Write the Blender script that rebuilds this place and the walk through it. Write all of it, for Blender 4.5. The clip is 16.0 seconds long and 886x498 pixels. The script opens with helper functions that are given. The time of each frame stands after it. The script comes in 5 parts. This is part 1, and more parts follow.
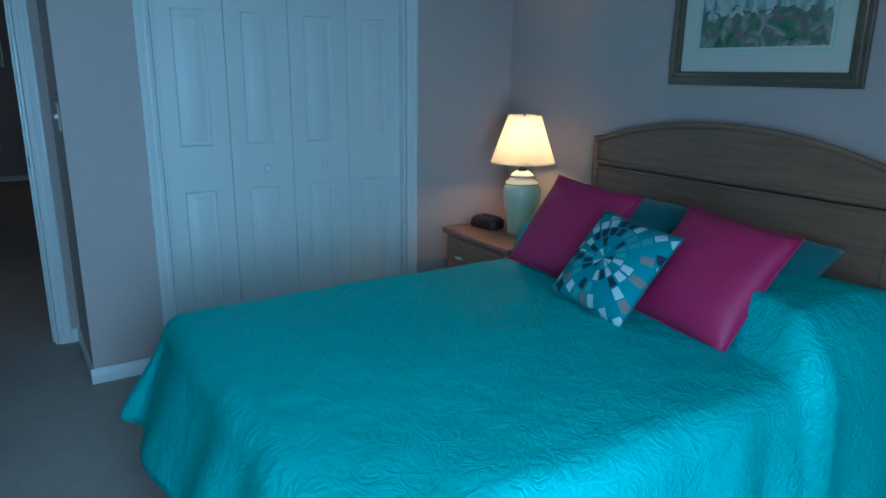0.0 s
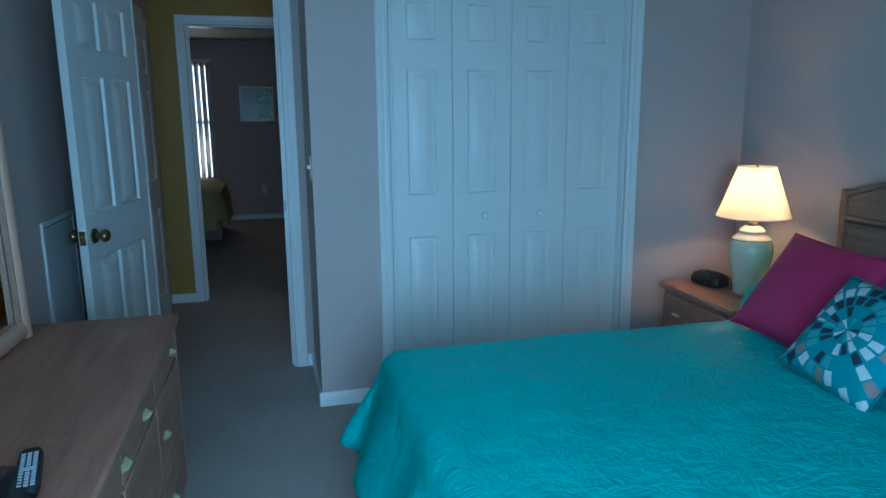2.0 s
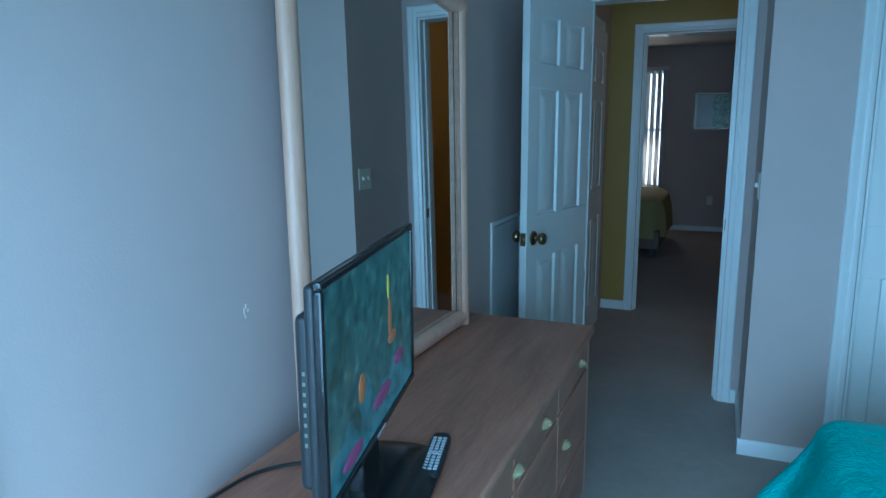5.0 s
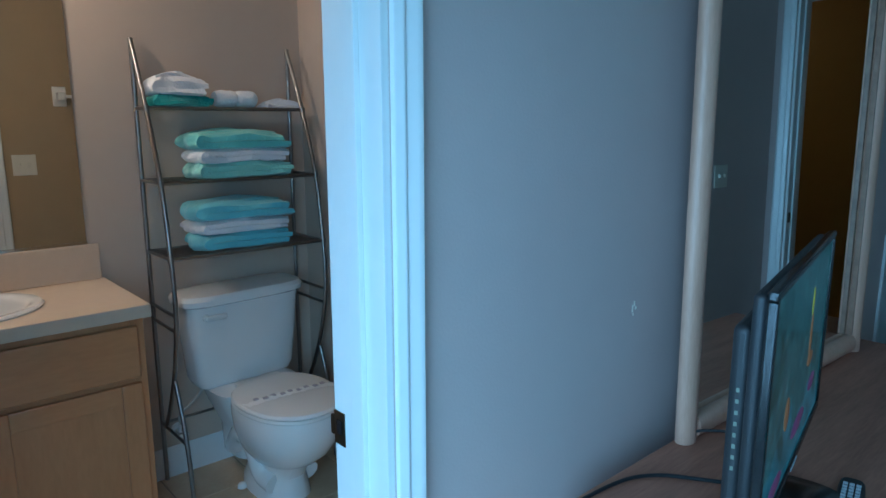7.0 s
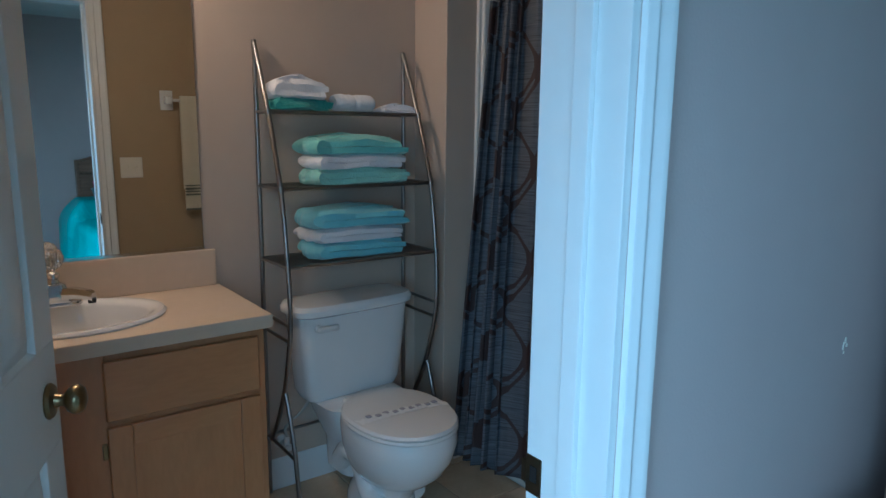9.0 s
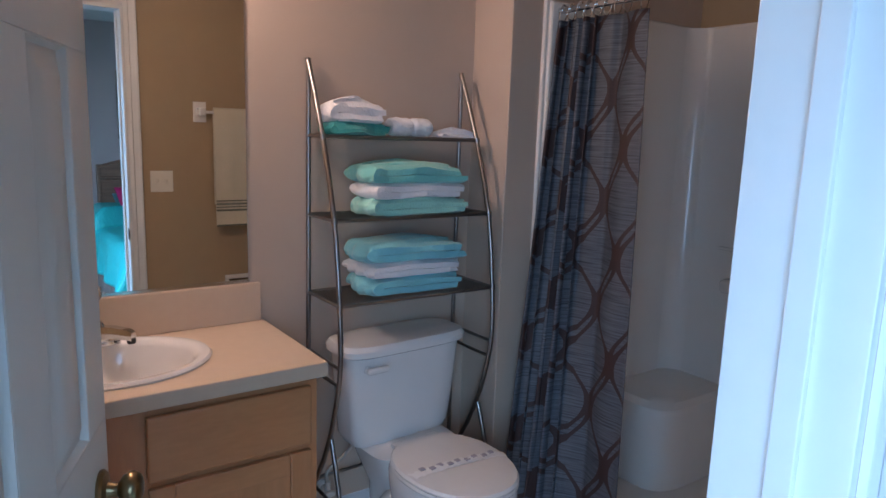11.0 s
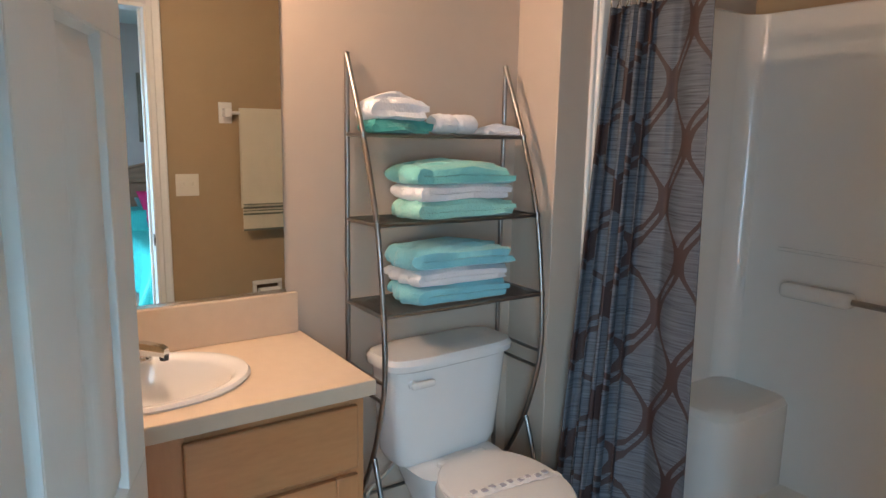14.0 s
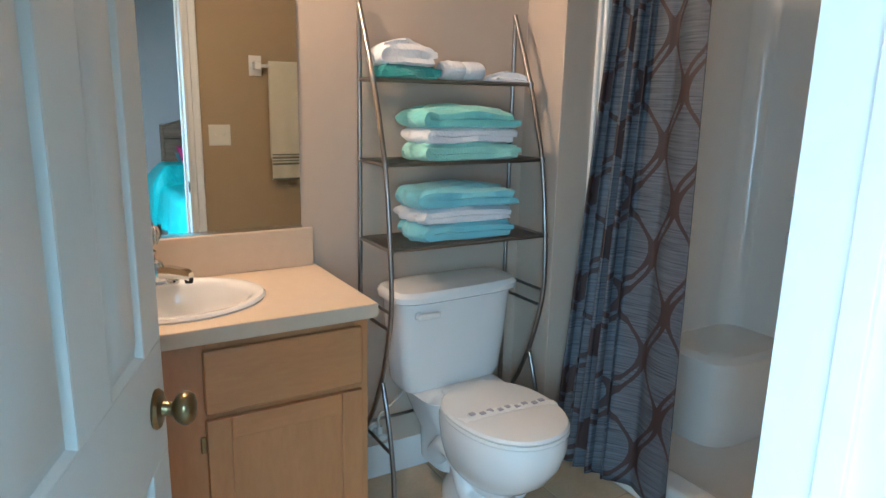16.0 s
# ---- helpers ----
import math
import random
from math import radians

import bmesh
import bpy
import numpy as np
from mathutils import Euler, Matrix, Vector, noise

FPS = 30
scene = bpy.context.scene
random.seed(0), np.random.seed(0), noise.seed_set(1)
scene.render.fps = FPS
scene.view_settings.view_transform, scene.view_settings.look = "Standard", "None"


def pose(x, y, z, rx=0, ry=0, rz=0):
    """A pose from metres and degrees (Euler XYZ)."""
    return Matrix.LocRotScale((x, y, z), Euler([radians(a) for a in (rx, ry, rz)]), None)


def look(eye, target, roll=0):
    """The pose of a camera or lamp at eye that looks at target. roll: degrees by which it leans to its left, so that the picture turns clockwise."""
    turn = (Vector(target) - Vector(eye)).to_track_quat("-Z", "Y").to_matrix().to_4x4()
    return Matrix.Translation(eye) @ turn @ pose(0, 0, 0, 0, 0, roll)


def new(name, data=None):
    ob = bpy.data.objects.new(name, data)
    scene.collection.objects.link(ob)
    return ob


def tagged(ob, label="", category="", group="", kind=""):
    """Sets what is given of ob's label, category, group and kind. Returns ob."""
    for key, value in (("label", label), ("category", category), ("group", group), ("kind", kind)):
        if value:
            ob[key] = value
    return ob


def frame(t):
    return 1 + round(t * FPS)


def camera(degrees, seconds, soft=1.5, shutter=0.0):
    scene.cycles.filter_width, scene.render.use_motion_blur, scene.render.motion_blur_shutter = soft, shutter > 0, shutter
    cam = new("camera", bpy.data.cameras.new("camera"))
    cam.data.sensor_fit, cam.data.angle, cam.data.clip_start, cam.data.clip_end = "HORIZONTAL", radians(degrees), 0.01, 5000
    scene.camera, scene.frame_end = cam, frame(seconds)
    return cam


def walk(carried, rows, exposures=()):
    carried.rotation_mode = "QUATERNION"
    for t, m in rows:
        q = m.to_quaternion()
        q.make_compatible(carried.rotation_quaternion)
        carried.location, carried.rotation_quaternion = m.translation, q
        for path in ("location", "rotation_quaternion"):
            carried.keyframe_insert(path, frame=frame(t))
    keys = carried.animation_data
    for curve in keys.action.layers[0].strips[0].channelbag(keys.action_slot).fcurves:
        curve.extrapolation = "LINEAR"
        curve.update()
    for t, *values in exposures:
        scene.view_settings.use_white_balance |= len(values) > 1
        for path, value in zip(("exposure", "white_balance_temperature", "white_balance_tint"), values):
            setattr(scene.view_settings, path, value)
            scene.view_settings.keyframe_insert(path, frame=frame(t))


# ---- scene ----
cam = camera(66.8, 16.0)
PATH = [
    (0, (0.905, -0.036, 1.37), (1.961, 1.584, 0.861), 0.7),
    (0.5, (0.909, -0.066, 1.368), (1.819, 1.65, 0.89), 0.6),
    (1, (0.909, -0.067, 1.395), (1.677, 1.722, 0.937), 0.4),
    (1.5, (0.919, -0.062, 1.395), (1.553, 1.789, 0.976), -0.2),
    (2, (0.922, -0.054, 1.404), (1.408, 1.848, 1.018), -0.5),
    (2.5, (0.94, -0.04, 1.41), (1.268, 1.902, 1.06), -0.5),
    (3, (0.954, 0.004, 1.409), (1.128, 1.968, 1.073), -0.5),
    (3.2, (0.964, 0.024, 1.413), (1.075, 1.993, 1.078), -0.6),
    (5.3, (0.962, 0.087, 1.426), (0.069, 1.84, 1.062), -0.4),
    (5.5, (0.953, 0.071, 1.426), (-0.024, 1.778, 1.06), -0.5),
    (6, (0.917, 0.058, 1.424), (-0.244, 1.643, 1.047), -0.6),
    (6.5, (0.853, 0.035, 1.424), (-0.488, 1.47, 1.046), -0.4),
    (7, (0.777, 0.018, 1.421), (-0.693, 1.321, 1.047), -0.1),
    (7.5, (0.718, 0.007, 1.419), (-0.785, 1.271, 1.043), 0.6),
    (8, (0.651, -0.026, 1.411), (-0.864, 1.229, 1.055), 0.8),
    (8.5, (0.588, -0.048, 1.414), (-0.96, 1.169, 1.063), 0.8),
    (9, (0.527, -0.065, 1.413), (-1.059, 1.101, 1.063), 0.6),
    (9.2, (0.494, -0.065, 1.416), (-1.108, 1.078, 1.06), 0.7),
    (11.3, (0.232, -0.098, 1.493), (-1.372, 1.052, 1.17), 2.2),
    (11.5, (0.211, -0.092, 1.491), (-1.396, 1.061, 1.196), 2.0),
    (12, (0.137, -0.1, 1.512), (-1.443, 1.096, 1.239), 1.1),
    (12.5, (0.109, -0.095, 1.494), (-1.465, 1.118, 1.266), 0.7),
    (13, (0.079, -0.101, 1.499), (-1.523, 1.074, 1.268), 0.5),
    (13.5, (0.078, -0.097, 1.493), (-1.551, 1.033, 1.23), 0.6),
    (14, (0.08, -0.092, 1.48), (-1.55, 1.015, 1.138), 1.1),
    (14.5, (0.088, -0.095, 1.467), (-1.529, 1.005, 1.049), 1.8),
    (15, (0.108, -0.102, 1.451), (-1.501, 0.992, 0.99), 2.0),
    (15.5, (0.164, -0.097, 1.44), (-1.473, 0.953, 0.973), 2.1),
    (16, (0.261, -0.076, 1.423), (-1.413, 0.923, 0.978), 1.3),
]
EXPOSURES = [
    (0.0, -0.55, 5350, 8), (3.0, -0.12, 5400, 10), (5.5, 0.05, 5300, 8), (6.5, -0.55, 5200, 6), (8.0, -0.8, 5450, 11), (9.0, -0.92, 5600, 12),
    (11.5, -0.22, 6200, 32), (13.0, 0.2, 6850, 24), (15.0, 0.36, 6900, 20), (16.0, 0.36, 6300, 14),
]
walk(cam, [(t, look(eye, target, roll)) for t, eye, target, roll in PATH], EXPOSURES)

# ---- world and lights ----
SUN_EL, SUN_AZ = 48.0, 80.0
world = bpy.data.worlds.new("world")
scene.world = world
world.use_nodes = True
wn = world.node_tree
sky = wn.nodes.new("ShaderNodeTexSky")
sky.sky_type, sky.sun_disc = "NISHITA", False
sky.sun_elevation, sky.sun_rotation = radians(SUN_EL), radians(SUN_AZ)
wn.links.new(sky.outputs["Color"], wn.nodes["Background"].inputs["Color"])
wn.nodes["Background"].inputs["Strength"].default_value = 0.1


def lamp(name, kind, m, energy, colour, size=0.1, size_y=0.0, spread=180):
    data = bpy.data.lights.new(name, kind)
    data.energy, data.color = energy, colour
    if kind == "AREA":
        data.shape, data.size, data.size_y, data.spread = "RECTANGLE", size, size_y, radians(spread)
    elif kind == "SUN":
        data.angle = radians(size)
    else:
        data.shadow_soft_size = size
    ob = new(name, data)
    ob.matrix_world = m
    return ob


lamp("sun", "SUN", look((12, 2.0, 14), (0, 0, 0)), 3.0, (1, 0.95, 0.88), 0.5)
lamp("bedroom_window_light", "AREA", look((0.95, -0.58, 1.06), (0.95, 3.2, -1.9)), 84, (0.36, 0.69, 0.94), 1.5, 1.85, 170)
lamp("far_window_light", "AREA", look((-0.06, 9.72, 1.4), (-0.06, 5.0, 0.6)), 3.5, (1.0, 0.92, 0.80), 0.5, 1.5)
lamp("table_lamp_bulb", "POINT", pose(3.15, 2.66, 1.035), 37, (1.0, 0.62, 0.30), 0.03)
# added lamp for the hall's warm light; its source is unseen
lamp("assumed_hall_bulb", "POINT", pose(2.35, 4.60, 2.22), 2.3, (1.0, 0.78, 0.52), 0.06)
lamp("vanity_bulbs", "POINT", pose(-1.60, 0.2, 2.10), 23, (1.0, 0.79, 0.59), 0.06)

# ---- materials ----


def material(name, colour, rough=0.6, metal=0.0, second=None, scale=8.0, stretch=(1, 1, 1), bump=0.0, bump_scale=120.0, bump_stretch=(1, 1, 1), amount=0.5, coat=0.0, sheen=0.0, spec=0.5, detail=6.0):
    """A surface with a slow and a fine variation of colour, and a fine relief."""
    m = bpy.data.materials.new(name)
    m.use_nodes = True
    t = m.node_tree
    bsdf = t.nodes["Principled BSDF"]
    bsdf.inputs["Roughness"].default_value, bsdf.inputs["Metallic"].default_value = rough, metal
    bsdf.inputs["Coat Weight"].default_value, bsdf.inputs["Sheen Weight"].default_value = coat, sheen
    bsdf.inputs["Specular IOR Level"].default_value = spec
    where = t.nodes.new("ShaderNodeTexCoord")
    second = second or tuple(c * 0.86 for c in colour)

    def tex(size, squeeze, fine):
        place = t.nodes.new("ShaderNodeMapping")
        place.inputs["Scale"].default_value = squeeze
        t.links.new(where.outputs["Object"], place.inputs["Vector"])
        n = t.nodes.new("ShaderNodeTexNoise")
        n.inputs["Scale"].default_value, n.inputs["Detail"].default_value = size, fine
        t.links.new(place.outputs["Vector"], n.inputs["Vector"])
        return n

    slow, fast = tex(scale, stretch, detail), tex(scale * 9, stretch, 3.0)
    both = t.nodes.new("ShaderNodeMix")
    both.inputs["Factor"].default_value = 0.35
    t.links.new(slow.outputs["Fac"], both.inputs["A"])
    t.links.new(fast.outputs["Fac"], both.inputs["B"])
    ramp = t.nodes.new("ShaderNodeValToRGB")
    ramp.color_ramp.elements[0].position, ramp.color_ramp.elements[1].position = 0.5 - amount / 2, 0.5 + amount / 2
    ramp.color_ramp.elements[0].color, ramp.color_ramp.elements[1].color = (*second, 1), (*colour, 1)
    t.links.new(both.outputs["Result"], ramp.inputs["Fac"])
    t.links.new(ramp.outputs["Color"], bsdf.inputs["Base Color"])
    if bump:
        b = t.nodes.new("ShaderNodeBump")
        b.inputs["Strength"].default_value, b.inputs["Distance"].default_value = bump, 0.004
        t.links.new(tex(bump_scale, bump_stretch, 4.0).outputs["Fac"], b.inputs["Height"])
        t.links.new(b.outputs["Normal"], bsdf.inputs["Normal"])
    return m


WALL = material("taupe wall paint", (0.55, 0.445, 0.41), 0.62, second=(0.52, 0.415, 0.385), scale=1.5, bump=0.10, bump_scale=160, amount=0.4)
# daylight put into the colour: lighter and greyer than the tan bathroom walls
BATHWALL = material("bathroom wall paint toned for daylight", (0.58, 0.465, 0.37), 0.58, second=(0.55, 0.435, 0.345), scale=1.5, bump=0.10, bump_scale=160, amount=0.4)
TANWALL = material("tan bathroom wall paint", (0.43, 0.315, 0.185), 0.58, second=(0.40, 0.29, 0.17), scale=1.5, bump=0.10, bump_scale=160, amount=0.4)
YELLOW = material("mustard wall paint", (0.44, 0.26, 0.05), 0.6, scale=1.5, bump=0.1, bump_scale=160, amount=0.4)
CEIL = material("textured ceiling paint", (0.78, 0.76, 0.72), 0.8, scale=3, bump=0.5, bump_scale=60)
WHITE = material("white trim paint", (0.80, 0.80, 0.78), 0.32, second=(0.74, 0.74, 0.72), scale=3, bump=0.03, bump_scale=60, amount=0.5)
DOORWHITE = material("white moulded door paint", (0.78, 0.78, 0.75), 0.38, second=(0.73, 0.73, 0.70), scale=2.5, bump=0.12, bump_scale=60, bump_stretch=(4, 4, 0.4), amount=0.5)
CARPET = material("grey beige cut pile carpet", (0.46, 0.385, 0.34), 0.95, second=(0.33, 0.27, 0.235), scale=2.2, bump=0.9, bump_scale=420, amount=0.5, sheen=0.2, spec=0.1)
OAK = material("pickled oak veneer", (0.48, 0.215, 0.14), 0.42, second=(0.27, 0.108, 0.068), scale=4.5, stretch=(5, 0.5, 5), bump=0.12, bump_scale=40, bump_stretch=(8, 0.5, 8), amount=0.36)
OAKX = material("pickled oak veneer across", (0.55, 0.235, 0.145), 0.45, second=(0.34, 0.135, 0.08), scale=5.5, stretch=(0.5, 7, 7), bump=0.12, bump_scale=40, bump_stretch=(0.5, 8, 8), amount=0.36)
OAKPALE = material("pale oak mirror frame", (0.68, 0.41, 0.30), 0.4, second=(0.54, 0.30, 0.205), scale=6, stretch=(6, 6, 0.6), bump=0.1, bump_scale=40, bump_stretch=(8, 8, 0.5), amount=0.4)
HEADWOOD = material("weathered oak headboard", (0.34, 0.185, 0.12), 0.45, second=(0.20, 0.105, 0.065), scale=6, stretch=(7, 0.6, 7), bump=0.12, bump_scale=40, bump_stretch=(8, 0.5, 8), amount=0.4)
MAPLE = material("honey maple cabinet wood", (0.60, 0.28, 0.125), 0.36, second=(0.44, 0.185, 0.075), scale=3.2, stretch=(3, 3, 0.7), bump=0.04, bump_scale=60, bump_stretch=(6, 6, 0.6), amount=0.5)
MAPLEH = material("honey maple drawer wood", (0.59, 0.275, 0.12), 0.36, second=(0.44, 0.185, 0.075), scale=3.2, stretch=(3, 0.7, 3), bump=0.04, bump_scale=60, bump_stretch=(6, 0.6, 6), amount=0.5)
LAMINATE = material("beige laminate", (0.70, 0.55, 0.41), 0.36, second=(0.66, 0.51, 0.375), scale=30, amount=0.4, bump=0.02, bump_scale=200)
LAMEDGE = material("beige laminate edge", (0.60, 0.475, 0.355), 0.4, second=(0.56, 0.44, 0.33), scale=30, amount=0.4)
PORCELAIN = material("white vitreous china", (0.82, 0.80, 0.77), 0.09, second=(0.79, 0.77, 0.74), scale=2, amount=0.5, coat=0.4)
PLASTIC = material("white seat plastic", (0.80, 0.77, 0.73), 0.22, scale=2, amount=0.3, second=(0.77, 0.74, 0.70))
FIBREGLASS = material("white fibreglass surround", (0.80, 0.765, 0.71), 0.16, second=(0.77, 0.735, 0.68), scale=1.5, amount=0.4, coat=0.3, bump=0.02, bump_scale=6)
CHROME = material("polished chrome", (0.78, 0.78, 0.78), 0.12, 1.0, second=(0.7, 0.7, 0.7), scale=4)
NICKEL = material("brushed pewter tube", (0.36, 0.34, 0.32), 0.3, 1.0, second=(0.29, 0.275, 0.26), scale=20, amount=0.5, bump=0.04, bump_scale=300)
BRASS = material("antique brass", (0.34, 0.25, 0.135), 0.28, 1.0, second=(0.22, 0.155, 0.08), scale=14, amount=0.5)
DARKBRONZE = material("dark oxidised bronze", (0.12, 0.085, 0.055), 0.4, 1.0, scale=14)
PULL = material("cream and brass drawer pull", (0.78, 0.66, 0.40), 0.25, 0.6, second=(0.66, 0.52, 0.28), scale=30)
BLACK = material("black gloss plastic", (0.010, 0.010, 0.011), 0.2, second=(0.014, 0.014, 0.015), scale=6, coat=0.1)
BLACKMATT = material("black matt plastic", (0.022, 0.022, 0.024), 0.5, second=(0.017, 0.017, 0.018), scale=20, bump=0.08, bump_scale=500)
RUBBER = material("black cable rubber", (0.015, 0.015, 0.017), 0.5, scale=20)
KEY = material("grey remote keys", (0.52, 0.55, 0.58), 0.5, scale=20)
PINK = material("raspberry pink cotton", (0.56, 0.022, 0.125), 0.48, second=(0.48, 0.018, 0.10), scale=5, bump=0.25, bump_scale=320, amount=0.6, sheen=0.0)
SHAM = material("dark teal pillow sham", (0.015, 0.19, 0.20), 0.75, second=(0.01, 0.15, 0.16), scale=6, bump=0.3, bump_scale=200, sheen=0.3)
SKIRT = material("taupe bed skirt cloth", (0.30, 0.225, 0.19), 0.85, second=(0.23, 0.17, 0.145), scale=6, stretch=(6, 6, 0.4), bump=0.3, bump_scale=160)
CREAM = material("cream glazed ceramic", (0.76, 0.68, 0.52), 0.18, second=(0.72, 0.63, 0.47), scale=6, coat=0.4)
MAT = material("ivory picture mat", (0.74, 0.70, 0.60), 0.8, scale=20, second=(0.71, 0.67, 0.57))
FRAMEMETAL = material("antique pewter picture frame", (0.30, 0.245, 0.19), 0.33, 0.75, second=(0.19, 0.15, 0.115), scale=9, stretch=(1, 0.3, 1), amount=0.5, bump=0.1, bump_scale=90)
YELLOWCLOTH = material("pale mustard bedcover", (0.52, 0.44, 0.19), 0.85, second=(0.45, 0.37, 0.15), scale=5, bump=0.3, bump_scale=60)
TEALTOWEL = material("aqua terry towel", (0.24, 0.68, 0.62), 0.95, second=(0.18, 0.58, 0.53), scale=14, bump=1.0, bump_scale=130, sheen=0.5, spec=0.1)
BLUETOWEL = material("turquoise terry towel", (0.24, 0.66, 0.73), 0.95, second=(0.18, 0.57, 0.64), scale=14, bump=1.0, bump_scale=120, bump_stretch=(1, 1, 2.5), sheen=0.5, spec=0.1)
GREENTOWEL = material("mint terry towel", (0.36, 0.76, 0.66), 0.95, second=(0.28, 0.66, 0.57), scale=14, bump=1.0, bump_scale=130, sheen=0.5, spec=0.1)
DEEPTEAL = material("deep teal terry towel", (0.05, 0.36, 0.33), 0.95, second=(0.035, 0.28, 0.26), scale=14, bump=1.0, bump_scale=130, sheen=0.4, spec=0.1)
WHITETOWEL = material("white terry towel", (0.88, 0.86, 0.87), 0.95, second=(0.82, 0.80, 0.81), scale=14, bump=1.0, bump_scale=130, sheen=0.5, spec=0.1)
IVORYTOWEL = material("ivory hand towel", (0.72, 0.66, 0.52), 0.95, second=(0.67, 0.61, 0.47), scale=14, bump=0.8, bump_scale=420, sheen=0.4, spec=0.1)
STRIPE = material("grey green towel stripe", (0.20, 0.22, 0.17), 0.95, scale=14)
TILE = material("beige ceramic floor tile", (0.66, 0.48, 0.32), 0.26, second=(0.50, 0.35, 0.22), scale=7, amount=0.6, bump=0.1, bump_scale=40)
GROUT = material("dark beige grout", (0.30, 0.25, 0.19), 0.9, scale=30, bump=0.4, bump_scale=200)
PLATE = material("ivory switch plastic", (0.78, 0.74, 0.64), 0.3, scale=10, second=(0.75, 0.71, 0.61))
PAPER = material("white paper band", (0.80, 0.78, 0.75), 0.8, scale=20, second=(0.77, 0.75, 0.72))
INK = material("grey print", (0.42, 0.40, 0.43), 0.8, scale=30)
HOSE = material("braided grey hose", (0.55, 0.53, 0.48), 0.4, 0.3, scale=120)
GREENERY = material("garden grass", (0.07, 0.12, 0.03), 0.9, second=(0.04, 0.08, 0.02), scale=4)
VINYL = material("white vinyl blind slat", (0.78, 0.78, 0.76), 0.5, scale=4, second=(0.74, 0.74, 0.72))

MIRROR = bpy.data.materials.new("mirror glass")
MIRROR.use_nodes = True
MIRROR.node_tree.nodes["Principled BSDF"].inputs["Base Color"].default_value = (0.86, 0.88, 0.86, 1)
MIRROR.node_tree.nodes["Principled BSDF"].inputs["Metallic"].default_value = 1.0
MIRROR.node_tree.nodes["Principled BSDF"].inputs["Roughness"].default_value = 0.01

GLASS = bpy.data.materials.new("window glass")
GLASS.use_nodes = True
GLASS.node_tree.nodes["Principled BSDF"].inputs["Transmission Weight"].default_value = 1.0
GLASS.node_tree.nodes["Principled BSDF"].inputs["Roughness"].default_value = 0.0

CLEAR = bpy.data.materials.new("clear acrylic")
CLEAR.use_nodes = True
CLEAR.node_tree.nodes["Principled BSDF"].inputs["Transmission Weight"].default_value = 0.85
CLEAR.node_tree.nodes["Principled BSDF"].inputs["Roughness"].default_value = 0.05


class Graph:
    """A small writer of node graphs."""

    def __init__(self, name):
        self.mat = bpy.data.materials.new(name)
        self.mat.use_nodes = True
        self.t = self.mat.node_tree
        self.bsdf = self.t.nodes["Principled BSDF"]
        self.coord = self.t.nodes.new("ShaderNodeTexCoord")

    def put(self, socket, value):
        if isinstance(value, bpy.types.NodeSocket):
            self.t.links.new(value, socket)
        else:
            socket.default_value = (*value, 1) if socket.type == "RGBA" and len(value) == 3 else value

    def math(self, op, a, b=0.0, c=0.0):
        n = self.t.nodes.new("ShaderNodeMath")
        n.operation = op
        for i, v in enumerate((a, b, c)):
            self.put(n.inputs[i], v)
        return n.outputs[0]

    def split(self, vector):
        n = self.t.nodes.new("ShaderNodeSeparateXYZ")
        self.put(n.inputs[0], vector)
        return n.outputs

    def join(self, x, y, z=0.0):
        n = self.t.nodes.new("ShaderNodeCombineXYZ")
        for i, v in enumerate((x, y, z)):
            self.put(n.inputs[i], v)
        return n.outputs[0]

    def noise(self, vector, scale, detail=4.0, distortion=0.0):
        n = self.t.nodes.new("ShaderNodeTexNoise")
        self.put(n.inputs["Vector"], vector)
        n.inputs["Scale"].default_value, n.inputs["Detail"].default_value, n.inputs["Distortion"].default_value = scale, detail, distortion
        return n.outputs["Fac"]

    def mix(self, factor, a, b):
        n = self.t.nodes.new("ShaderNodeMix")
        n.data_type = "RGBA"
        self.put(n.inputs["Factor"], factor)
        self.put(n.inputs[6], a if isinstance(a, bpy.types.NodeSocket) else (*a, 1))
        self.put(n.inputs[7], b if isinstance(b, bpy.types.NodeSocket) else (*b, 1))
        return n.outputs[2]

    def ramp(self, factor, stops, steps=False):
        n = self.t.nodes.new("ShaderNodeValToRGB")
        n.color_ramp.interpolation = "CONSTANT" if steps else "LINEAR"
        while len(n.color_ramp.elements) < len(stops):
            n.color_ramp.elements.new(0.5)
        for e, (p, c) in zip(n.color_ramp.elements, stops):
            e.position, e.color = p, (*c, 1)
        self.put(n.inputs["Fac"], factor)
        return n.outputs["Color"]

    def bump(self, height, strength, distance=0.004):
        n = self.t.nodes.new("ShaderNodeBump")
        n.inputs["Strength"].default_value, n.inputs["Distance"].default_value = strength, distance
        self.put(n.inputs["Height"], height)
        self.t.links.new(n.outputs["Normal"], self.bsdf.inputs["Normal"])

    def done(self, colour, rough):
        self.put(self.bsdf.inputs["Base Color"], colour)
        self.bsdf.inputs["Roughness"].default_value = rough
        return self.mat


